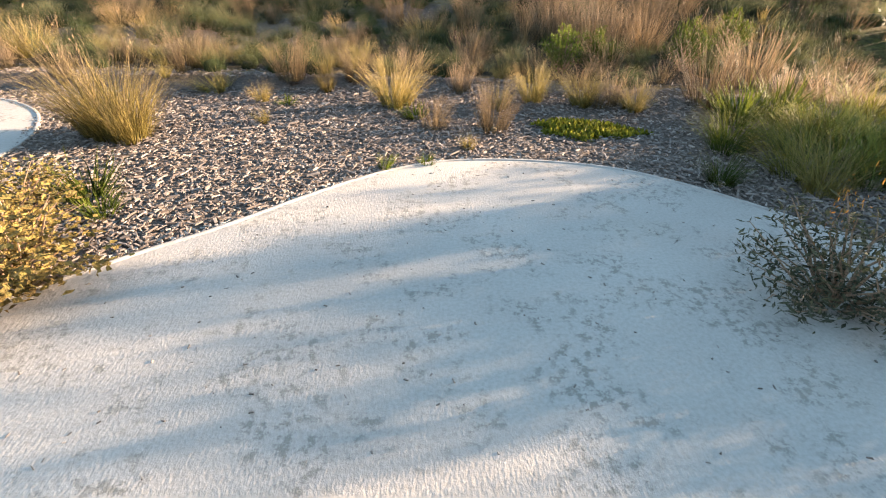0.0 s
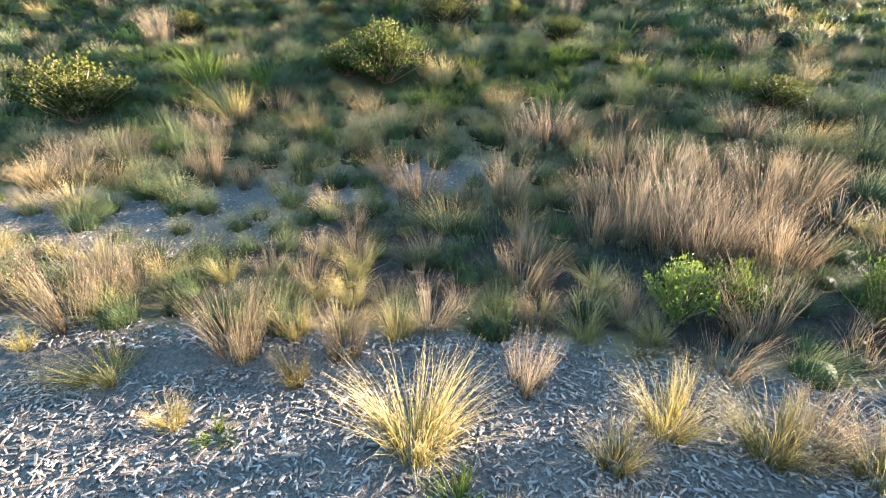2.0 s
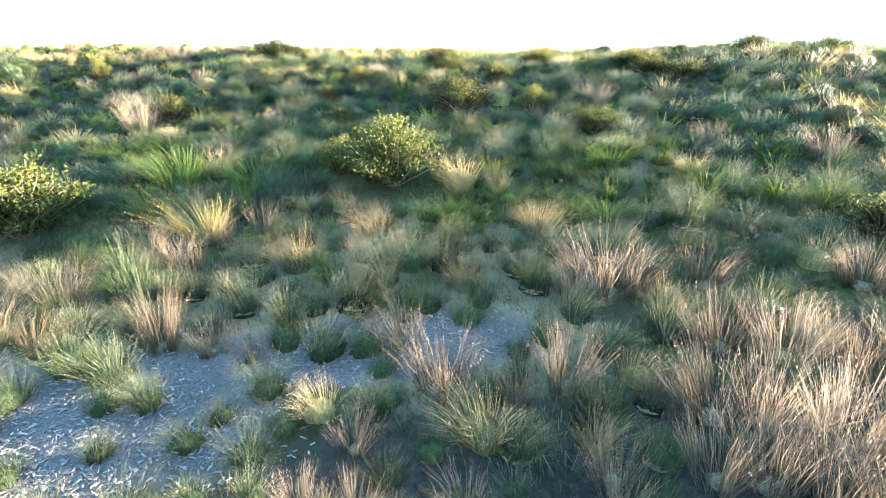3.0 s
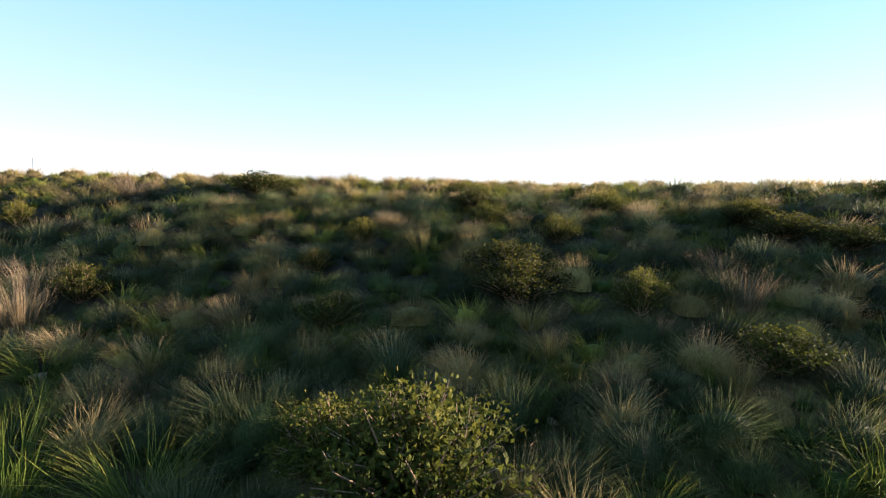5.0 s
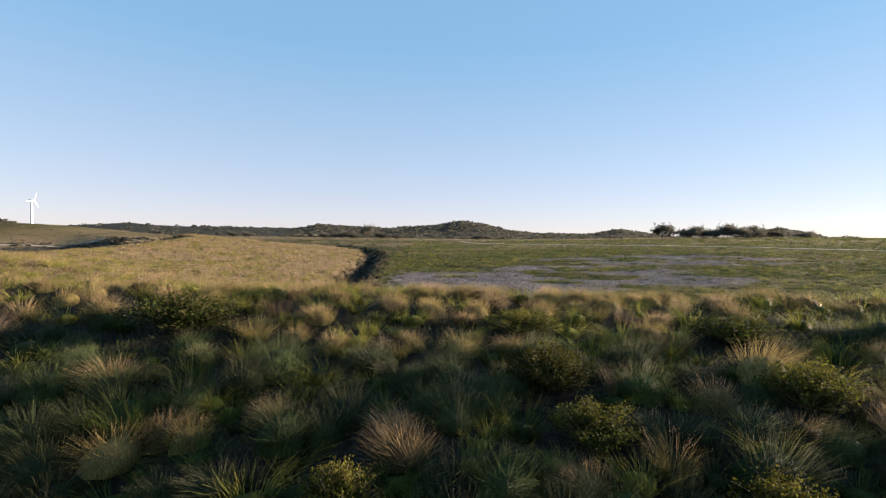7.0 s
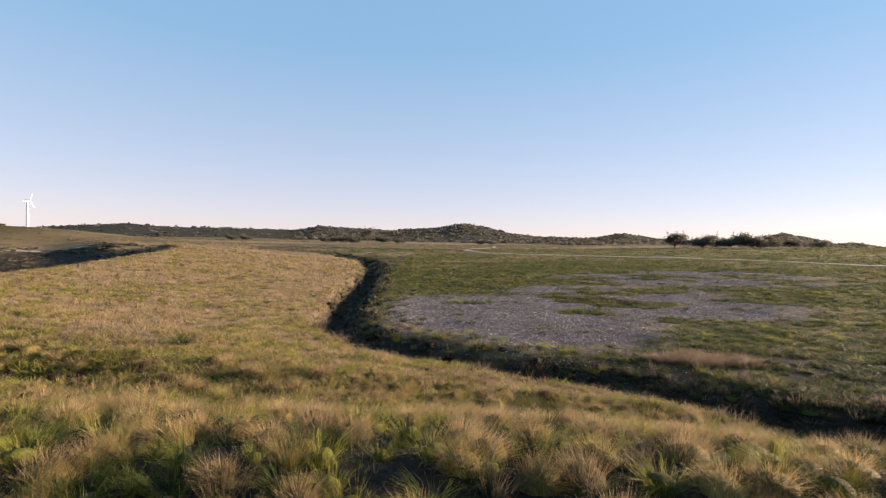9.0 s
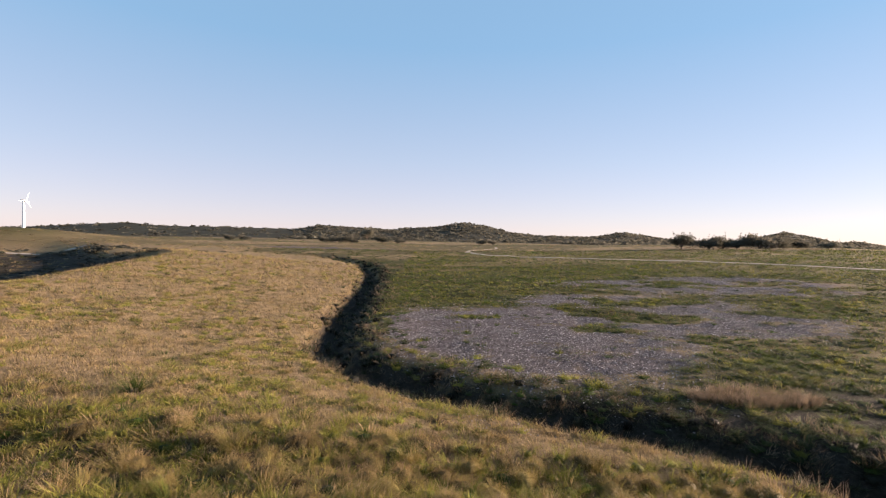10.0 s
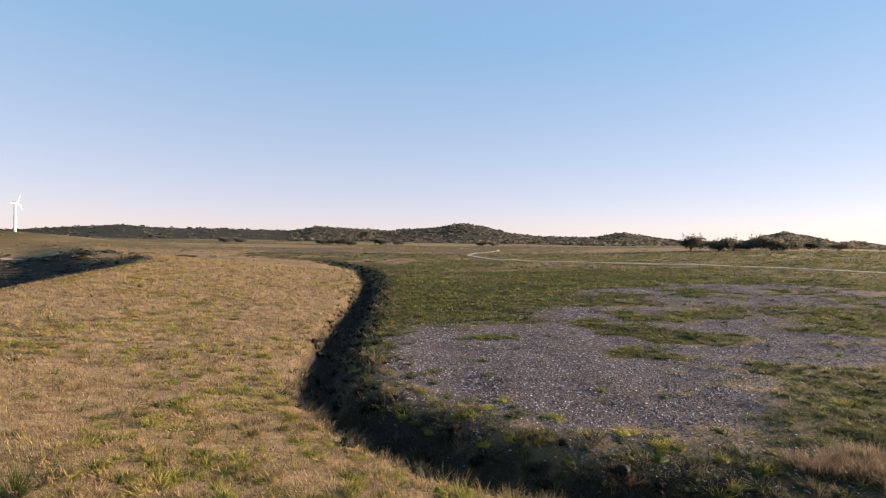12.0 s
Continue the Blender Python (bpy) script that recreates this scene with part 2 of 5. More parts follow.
def concrete_material():
    m, n, l, bsdf = material("brushed_concrete")
    tc = n.new("ShaderNodeTexCoord")
    p = tc.outputs["Object"]
    big, mid, fine = noise_node(n, l, 0.7, 4, p), noise_node(n, l, 3.2, 6, p, 0.65), noise_node(n, l, 70, 5, p, 0.7)
    base = ramp(n, [(0.3, (0.245, 0.232, 0.213)), (0.7, (0.32, 0.307, 0.283))])
    l.new(big.outputs[0], base.inputs[0])
    grain = ramp(n, [(0.25, (0.72, 0.70, 0.68)), (0.6, (1.05, 1.05, 1.05))])
    l.new(fine.outputs[0], grain.inputs[0])
    c = mixed(n, l, base.outputs[0], grain.outputs[0], 0.8, "MULTIPLY")
    # dark lichen flecks that gather in loose patches
    fleck = noise_node(n, l, 26, 6, p, 0.75)
    spots = ramp(n, [(0.50, (0, 0, 0)), (0.57, (1, 1, 1))])
    l.new(fleck.outputs[0], spots.inputs[0])
    patch = ramp(n, [(0.49, (0, 0, 0)), (0.56, (1, 1, 1))])
    l.new(mid.outputs[0], patch.inputs[0])
    c = mixed(n, l, c, (0.13, 0.125, 0.11), maths(n, l, "MULTIPLY", maths(n, l, "MULTIPLY", spots.outputs[0], patch.outputs[0]), 0.8))
    stain = noise_node(n, l, 1.6, 5, p, 0.6)
    st = ramp(n, [(0.55, (0, 0, 0)), (0.75, (1, 1, 1))])
    l.new(stain.outputs[0], st.inputs[0])
    c = mixed(n, l, c, (0.29, 0.26, 0.22), maths(n, l, "MULTIPLY", st.outputs[0], 0.45))
    l.new(c, bsdf.inputs["Base Color"])
    bsdf.inputs["Roughness"].default_value = 0.85
    # short lumpy ridges left by a broom, across the slab
    mp = n.new("ShaderNodeMapping")
    l.new(p, mp.inputs[0])
    mp.inputs["Scale"].default_value = (1.0, 0.45, 1.0)
    ridges = noise_node(n, l, 105, 3, mp.outputs[0], 0.55)
    bump(n, l, maths(n, l, "ADD", ridges.outputs[0], maths(n, l, "MULTIPLY", fine.outputs[0], 0.6)), 0.55, 0.005, bsdf)
    return m


CONCRETE = concrete_material()


def ground_material():
    m, n, l, bsdf = material("ground_cover")
    tc = n.new("ShaderNodeTexCoord")
    p = tc.outputs["Object"]
    wide, mid, fine, crumb = noise_node(n, l, 0.35, 5, p), noise_node(n, l, 2.2, 6, p, 0.65), noise_node(n, l, 14, 6, p, 0.7), noise_node(n, l, 60, 4, p, 0.7)
    speck = noise_node(n, l, 22, 5, p, 0.8)

    def two(a, b, src, lo=0.35, hi=0.65):
        r = ramp(n, [(lo, a), (hi, b)])
        l.new(src.outputs[0], r.inputs[0])
        return r.outputs[0]

    def broken(name, width=0.35):
        """A zone whose edge is frayed by noise."""
        held = attribute(n, name)
        fray = maths(n, l, "ADD", maths(n, l, "MULTIPLY", maths(n, l, "SUBTRACT", mid.outputs[0], 0.5), 1.1), maths(n, l, "MULTIPLY", maths(n, l, "SUBTRACT", fine.outputs[0], 0.5), 0.8))
        v = maths(n, l, "ADD", held, maths(n, l, "MULTIPLY", fray, maths(n, l, "MULTIPLY", held, 2.5, True)))
        return maths(n, l, "DIVIDE", maths(n, l, "SUBTRACT", v, 0.5 - width / 2), width, True)

    flecks = ramp(n, [(0.40, (0.045, 0.036, 0.036)), (0.53, (0.115, 0.095, 0.094)), (0.58, (0.135, 0.113, 0.113)), (0.64, (0.28, 0.245, 0.243))])
    l.new(speck.outputs[0], flecks.inputs[0])
    flecked = flecks.outputs[0]
    c = mixed(n, l, two((0.08, 0.06, 0.028), (0.38, 0.265, 0.15), fine), two((0.15, 0.12, 0.05), (0.36, 0.255, 0.145), mid), 0.5)
    c = mixed(n, l, c, mixed(n, l, two((0.018, 0.023, 0.005), (0.082, 0.087, 0.018), fine), two((0.03, 0.026, 0.009), (0.135, 0.11, 0.04), fine), two((0, 0, 0), (1, 1, 1), mid, 0.42, 0.62)), broken("green"))
    c = mixed(n, l, c, flecked, broken("gravel"))
    c = mixed(n, l, c, two((0.085, 0.07, 0.061), (0.18, 0.15, 0.131), crumb), broken("mulch"))
    # near-black: bare soil by the ditch, elsewhere shade painted into the ground
    c = mixed(n, l, c, two((0.016, 0.014, 0.011), (0.05, 0.042, 0.032), fine), broken("soil_shade"))
    c = mixed(n, l, c, two((0.014, 0.017, 0.011), (0.034, 0.035, 0.022), wide), attribute(n, "wooded"))
    worn = ramp(n, [(0.3, (0.62, 0.62, 0.62)), (0.7, (0.92, 0.92, 0.92))])
    l.new(mid.outputs[0], worn.inputs[0])
    l.new(mixed(n, l, c, worn.outputs[0], 1.0, "MULTIPLY"), bsdf.inputs["Base Color"])
    bsdf.inputs["Roughness"].default_value = 0.95
    bsdf.inputs["Specular IOR Level"].default_value = 0.1
    bump(n, l, maths(n, l, "ADD", fine.outputs[0], maths(n, l, "MULTIPLY", crumb.outputs[0], 0.5)), 0.9, 0.05, bsdf)
    return m


GROUND = ground_material()


def plain_material(name, a, b, rough, metal=0.0, scale=8.0):
    m, n, l, bsdf = material(name)
    tc = n.new("ShaderNodeTexCoord")
    q = noise_node(n, l, scale, 5, tc.outputs["Object"])
    r = ramp(n, [(0.35, a), (0.65, b)])
    l.new(q.outputs[0], r.inputs[0])
    l.new(r.outputs[0], bsdf.inputs["Base Color"])
    bsdf.inputs["Roughness"].default_value, bsdf.inputs["Metallic"].default_value = rough, metal
    bump(n, l, q.outputs[0], 0.2, 0.01, bsdf)
    return m


SAND = plain_material("sandy_track", (0.24, 0.20, 0.15), (0.34, 0.29, 0.235), 0.95, scale=1.5)
PAINT = plain_material("white_paint", (0.74, 0.73, 0.70), (0.82, 0.81, 0.79), 0.5)
GREY = plain_material("grey_metal", (0.25, 0.25, 0.25), (0.35, 0.35, 0.34), 0.45, 0.6)
LIP = plain_material("trowelled_concrete", (0.19, 0.18, 0.165), (0.29, 0.278, 0.258), 0.8, scale=14)
THATCH = plain_material("matted_thatch", (0.045, 0.035, 0.018), (0.16, 0.115, 0.06), 0.95, scale=30)
BARK = plain_material("bark", (0.06, 0.045, 0.035), (0.14, 0.11, 0.085), 0.9, scale=5)


# ---- mesh helpers ----
def mesh_of(name, verts, tris, mat, tip=None, tint=None, flat=False):
    me = bpy.data.meshes.new(name)
    verts, tris = np.asarray(verts, np.float32), np.asarray(tris, np.int32)
    me.vertices.add(len(verts))
    me.vertices.foreach_set("co", verts.ravel())
    me.loops.add(tris.size)
    me.loops.foreach_set("vertex_index", tris.ravel())
    me.polygons.add(len(tris))
    me.polygons.foreach_set("loop_start", np.arange(0, tris.size, 3, dtype=np.int32))
    for key, v in (("tip", tip), ("tint", tint)):
        if v is not None:
            me.attributes.new(key, "FLOAT", "POINT").data.foreach_set("value", np.asarray(v, np.float32))
    me.update(calc_edges=True)
    if flat:
        me.shade_flat()
    me.materials.append(mat)
    return me


def part(name, bm, mat, parent, label=""):
    me = bpy.data.meshes.new(name)
    bm.to_mesh(me)
    bm.free()
    me.materials.append(mat)
    ob = new(name, me)
    ob.parent = parent
    return tagged(ob, label)


def hold(name, me, parent, label=""):
    ob = new(name, me)
    ob.parent = parent
    return tagged(ob, label)


def tube(bm, points, radii, sides=6):
    """A tapered limb along points."""
    rings = []
    pts = [Vector(p) for p in points]
    for k, p in enumerate(pts):
        d = (pts[min(k + 1, len(pts) - 1)] - pts[max(k - 1, 0)]).normalized()
        side = d.cross(Vector((0.31, 0.95, 0.05))).normalized()
        up = side.cross(d)
        rings.append([bm.verts.new(p + radii[k] * (math.cos(a) * side + math.sin(a) * up)) for a in (2 * math.pi * q / sides for q in range(sides))])
    for a, b in zip(rings, rings[1:]):
        for q in range(sides):
            bm.faces.new((a[q], a[(q + 1) % sides], b[(q + 1) % sides], b[q]))
    bm.faces.new(rings[-1])
    bm.faces.new(rings[0][::-1])


def blades(rng, n, steps, lean, droop, width, foot, tall=(0.55, 1.0), drift=(0.0, 0.0), core=(0.0, 0.0)):
    """A tussock one metre high: n curved, tapering blades out of a foot, round a core of matted thatch (radius, height)."""
    az = rng.uniform(0, 2 * np.pi, n)
    az, r0 = az + 0.35 * np.sin(az * 3 + rng.uniform(0, 6)) + 0.2 * np.sin(az * 7 + rng.uniform(0, 6)), foot * np.sqrt(rng.uniform(0, 1, n))
    th = lean * rng.uniform(0.05, 1, n) ** 0.8
    length = rng.uniform(*tall, n)
    out = np.stack([np.cos(az), np.sin(az), 0 * az], 1)
    turn = az + np.pi / 2 + rng.uniform(-0.9, 0.9, n)
    side = np.stack([np.cos(turn), np.sin(turn), 0 * az], 1)
    bend = droop * rng.uniform(0.2, 1.3, n)
    wid = width * rng.uniform(0.6, 1.3, n)
    wobble, wob = rng.uniform(0, 6.28, n), side * rng.uniform(-1, 1, n)[:, None]
    verts, tips = [], []
    base = np.stack([r0 * np.cos(az), r0 * np.sin(az), 0 * az], 1)
    for k in range(steps + 1):
        u = k / steps
        c = base + wob * (0.11 * u * np.sin(u * 3.6 + wobble))[:, None] + out * (length * (np.sin(th) * u + bend * 0.55 * u * u))[:, None]
        c[:, 2] += length * (np.cos(th) * u - bend * 0.45 * u ** 2.4)
        c[:, 0] += drift[0] * u * u * length
        c[:, 1] += drift[1] * u * u * length
        if k < steps:
            half = (wid * (1 - 0.6 * u) / 2)[:, None] * side
            verts += [c - half, c + half]
            tips += [np.full(n, u)] * 2
        else:
            verts.append(c)
            tips.append(np.full(n, u))
    per = 2 * steps + 1
    v = np.stack(verts, 1).reshape(-1, 3)
    t = np.stack(tips, 1).ravel()
    one = []
    for k in range(steps - 1):
        a = 2 * k
        one += [(a, a + 1, a + 3), (a, a + 3, a + 2)]
    one.append((per - 3, per - 2, per - 1))
    tri = (np.array(one)[None] + (np.arange(n) * per)[:, None, None]).reshape(-1, 3)
    if core[0]:
        m, off = 9, len(v)
        a = np.arange(m) * 2 * np.pi / m
        rings, high = [], []
        for rad, h in ((1.0, -0.05), (1.02, 0.35), (0.78, 0.78)):
            rr = core[0] * rad * rng.uniform(0.82, 1.15, m)
            zz = core[1] * h * rng.uniform(0.85, 1.15, m)
            rings.append(np.stack([rr * np.cos(a + h), rr * np.sin(a + h), zz], 1))
            # core kept at the foot's dark tone, painting in the shade inside
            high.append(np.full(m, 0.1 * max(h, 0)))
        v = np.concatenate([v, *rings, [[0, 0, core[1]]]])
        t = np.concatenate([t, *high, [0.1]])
        q = np.arange(m)
        q2 = (q + 1) % m
        for k in (0, 1):
            lo, hi = off + k * m, off + (k + 1) * m
            tri = np.concatenate([tri, np.stack([lo + q, lo + q2, hi + q2], 1), np.stack([lo + q, hi + q2, hi + q], 1)])
        tri = np.concatenate([tri, np.stack([off + 2 * m + q, off + 2 * m + q2, np.full(m, off + 3 * m)], 1)])
    return v, tri, t


def cushion(rng, m, levels, dome, drift):
    """The close inside of a rounded tussock: a lumpy dome, toned darker towards its foot."""
    a = np.arange(m) * 2 * np.pi / m
    lobe = 1 + 0.12 * np.sin(a * 2 + rng.uniform(0, 6)) + 0.09 * np.sin(a * 3 + rng.uniform(0, 6))
    v, t, tri = [], [], []
    for k, h in enumerate(levels):
        rad = dome[0] * (1 - max(h, 0) ** 2.3) ** 0.5 * lobe * rng.uniform(0.88, 1.1, m)
        z = dome[1] * h * rng.uniform(0.9, 1.08, m) - 0.03 * (k == 0)
        v.append(np.stack([rad * np.cos(a + 0.2 * k) + drift[0] * 0.35 * h * h, rad * np.sin(a + 0.2 * k) + drift[1] * 0.35 * h * h, z], 1))
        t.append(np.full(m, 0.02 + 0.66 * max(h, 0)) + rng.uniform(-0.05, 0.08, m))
    v.append(np.array([[drift[0] * 0.35, drift[1] * 0.35, dome[1]]]))
    t.append(np.array([0.7]))
    q = np.arange(m)
    q2 = (q + 1) % m
    for k in range(len(levels) - 1):
        lo, hi = k * m, (k + 1) * m
        tri += [np.stack([lo + q, lo + q2, hi + q2], 1), np.stack([lo + q, hi + q2, hi + q], 1)]
    top = len(levels) * m
    tri.append(np.stack([top - m + q, top - m + q2, np.full(m, top)], 1))
    return np.concatenate(v), np.concatenate(tri), np.clip(np.concatenate(t), 0, 1)


def mound(rng, n, steps, width, foot, lean, drift=(0.0, 0.0), core=(9, (0.0, 0.45, 0.8)), even=0.72):
    """A rounded, hairy tussock one metre high: fine blades of nearly one length, spreading like a brush from a broad foot."""
    az, up = rng.uniform(0, 2 * np.pi, n), rng.uniform(0, 1, n)
    spread = np.sqrt(up)
    lobe = 1 + 0.16 * np.sin(az * 2 + rng.uniform(0, 6)) + 0.10 * np.sin(az * 5 + rng.uniform(0, 6))
    r0 = foot * spread * rng.uniform(0.7, 1.0, n) * lobe
    th = lean * spread * rng.uniform(0.75, 1.15, n) + rng.normal(0, 0.10, n)
    ln = rng.uniform(even, 1.06, n) * (1 - 0.36 * spread ** 2) * (0.5 + 0.5 * lobe)
    out = np.stack([np.cos(az), np.sin(az), 0 * az], 1)
    turn = az + np.pi / 2 + rng.uniform(-1.2, 1.2, n)
    side = np.stack([np.cos(turn), np.sin(turn), 0 * az], 1)
    wid = width * rng.uniform(0.6, 1.3, n)
    bend, sway = rng.uniform(0.05, 0.5, n), rng.normal(0, 0.10, n)
    base = out * r0[:, None]
    verts, tips = [], []
    for k in range(steps + 1):
        u = k / steps
        c = base + out * (ln * (np.sin(th) * u + bend * 0.5 * u * u))[:, None] + side * (sway * u * u)[:, None]
        c[:, 2] += ln * (np.cos(th) * u - bend * 0.5 * u ** 2.4)
        c[:, 0] += drift[0] * u * u * ln
        c[:, 1] += drift[1] * u * u * ln
        if k < steps:
            half = (wid * (1 - 0.6 * u) / 2)[:, None] * side
            verts += [c - half, c + half]
            tips += [np.full(n, u)] * 2
        else:
            verts.append(c)
            tips.append(np.full(n, u))
    per = 2 * steps + 1
    v = np.stack(verts, 1).reshape(-1, 3)
    t = np.stack(tips, 1).ravel()
    one = []
    for k in range(steps - 1):
        one += [(2 * k, 2 * k + 1, 2 * k + 3), (2 * k, 2 * k + 3, 2 * k + 2)]
    one.append((per - 3, per - 2, per - 1))
    tri = (np.array(one)[None] + (np.arange(n) * per)[:, None, None]).reshape(-1, 3)
    if core:
        cv, ct, cl = cushion(rng, core[0], core[1], (foot * 1.05, 0.34), drift)
        # core kept at the dark end too, for a shaded inside
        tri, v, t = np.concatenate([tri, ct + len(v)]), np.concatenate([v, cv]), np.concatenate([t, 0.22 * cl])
    return v, tri, t


def dome(rng, hairs, width, drift=(0.0, 0.0), rows=(0.0, 0.3, 0.58, 0.8, 0.94), sides=11, long=(0.30, 0.60), body=0.44):
    """A close, fuzzy tussock about one metre wide and one high: a lumpy dome of packed blades with fine hair standing out of it."""
    foot = 0.34
    cv, ct, cl = cushion(rng, sides, rows, (foot, body), drift)
    # packed inside pressed to the dark end: shade put into its colour
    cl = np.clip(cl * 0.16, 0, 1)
    az, h = rng.uniform(0, 2 * np.pi, hairs), rng.uniform(0.05, 1, hairs) ** 0.75
    r0 = foot * (1 - h ** 2.3) ** 0.5 * rng.uniform(0.8, 1.05, hairs)
    out = np.stack([np.cos(az), np.sin(az), 0 * az], 1)
    base = out * r0[:, None]
    base[:, 2] = body * h * 0.85
    base[:, 0] += drift[0] * 0.35 * h * h
    base[:, 1] += drift[1] * 0.35 * h * h
    ln = rng.uniform(*long, hairs)
    ln = ln * (0.72 + 0.28 * h)
    way = out * ((1.05 - 0.6 * h) * rng.uniform(0.45, 1.1, hairs))[:, None] + rng.normal(0, 0.17, (hairs, 3))
    way[:, 2] += 0.30 + 0.75 * h
    way[:, 0] += drift[0] * 1.6
    way[:, 1] += drift[1] * 1.6
    way /= np.linalg.norm(way, axis=1)[:, None]
    turn = rng.uniform(0, 2 * np.pi, hairs)
    side = np.stack([np.cos(turn), np.sin(turn), 0 * turn], 1) * (width * rng.uniform(0.6, 1.3, hairs) / 2)[:, None]
    v = np.stack([base - side, base + side, base + way * ln[:, None]], 1).reshape(-1, 3)
    # hairs rooted lower are toned darker, as if shaded by those above
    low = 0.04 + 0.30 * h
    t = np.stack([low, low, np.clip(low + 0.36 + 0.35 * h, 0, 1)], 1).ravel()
    tri = np.arange(hairs * 3).reshape(-1, 3)
    return np.concatenate([v, cv]), np.concatenate([tri, ct + len(v)]), np.concatenate([t, cl])


def leaves(rng, centres, size, long, up, spread=0.8):
    """Folded, pointed leaves at the centres; up: how far they stand upright."""
    n = len(centres)
    az, el = rng.uniform(0, 2 * np.pi, n), np.clip(rng.normal(up, spread, n), -1.2, 1.5)
    d = np.stack([np.cos(az) * np.cos(el), np.sin(az) * np.cos(el), np.sin(el)], 1)
    s = np.cross(d, rng.normal(0, 1, (n, 3)))
    s /= np.linalg.norm(s, axis=1)[:, None] + 1e-9
    nrm = np.cross(d, s)
    ln = (size * rng.uniform(0.6, 1.3, n))[:, None]
    w = ln / long
    a = centres
    v = np.stack([a, a + d * ln * 0.45 + s * w * 0.5 + nrm * w * 0.16, a + d * ln * 0.5, a + d * ln * 0.45 - s * w * 0.5 + nrm * w * 0.16, a + d * ln], 1).reshape(-1, 3)
    tri = (np.array([(0, 1, 2), (0, 2, 3), (1, 4, 2), (2, 4, 3)])[None] + (np.arange(n) * 5)[:, None, None]).reshape(-1, 3)
    return v, tri


def strew(shape, places):
    """One shape (verts, tris, tips) at many places (x, y, z, turn, wide, tall), joined."""
    v, tri, t = shape
    p = np.asarray(places, float)
    c, s = np.cos(p[:, 3])[:, None], np.sin(p[:, 3])[:, None]
    x = (v[None, :, 0] * c - v[None, :, 1] * s) * p[:, 4:5] + p[:, 0:1]
    y = (v[None, :, 0] * s + v[None, :, 1] * c) * p[:, 4:5] + p[:, 1:2]
    z = v[None, :, 2] * p[:, 5:6] + p[:, 2:3]
    out = np.stack([x, y, z], 2).reshape(-1, 3)
    tris = (tri[None] + (np.arange(len(p)) * len(v))[:, None, None]).reshape(-1, 3)
    tint = np.repeat(np.modf(p[:, 0] * 7.31 + p[:, 1] * 3.17 + 900)[0], len(v))
    return out, tris, np.tile(t, len(p)), tint


def joined(name, shapes, mat, label, category, flat=False):
    """Pieces strewn by strew(), as one object that nobody could count."""
    off, vs, ts, tips, tints = 0, [], [], [], []
    for v, tri, t, tint in shapes:
        vs.append(v), ts.append(tri + off), tips.append(t), tints.append(tint)
        off += len(v)
    me = mesh_of(name, np.concatenate(vs), np.concatenate(ts), mat, np.concatenate(tips), np.concatenate(tints), flat)
    return tagged(new(name, me), label, category, kind="stuff")


def ground_at(x, y):
    return float(ground_height(np.array([x]), np.array([y]))[0])


# ---- ground: one sheet to the horizon ----
def spaced(start, stop, first, growth, limit):
    out, step = [start], first
    while out[-1] < stop:
        step = first if out[-1] < limit else step * growth
        out.append(out[-1] + step)
    return out


def build_ground():
    right = spaced(0, 4200, 0.24, 1.06, 13)
    xs = np.array([-2.0 - v for v in right[:0:-1]] + [-2.0 + v for v in right])
    front = spaced(0, 4200, 0.22, 1.045, 34)
    behind = spaced(0, 3000, 0.5, 1.25, 4)
    ys = np.array([-v for v in behind[:0:-1]] + front)
    gx, gy = np.meshgrid(xs, ys)
    z = ground_height(gx, gy)
    nx, ny = len(xs), len(ys)
    v = np.stack([gx, gy, z], 2).reshape(-1, 3)
    i = (np.arange(ny - 1)[:, None] * nx + np.arange(nx - 1)[None]).ravel()
    tri = np.concatenate([np.stack([i, i + 1, i + nx + 1], 1), np.stack([i, i + nx + 1, i + nx], 1)])
    me = mesh_of("ground", v, tri, GROUND)
    x, y = v[:, 0], v[:, 1]
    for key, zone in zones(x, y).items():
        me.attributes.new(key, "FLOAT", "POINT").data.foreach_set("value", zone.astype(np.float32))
    return tagged(new("ground", me), "mulched and grassy ground running out to low wooded hills", "ground", kind="structure")


def bed_line(x, y):
    """Distance up the slope, bent to the far edge of the mulch bed, which lies at 4.7."""
    return y + 0.28 * np.clip(x - 0.2, 0, 7)


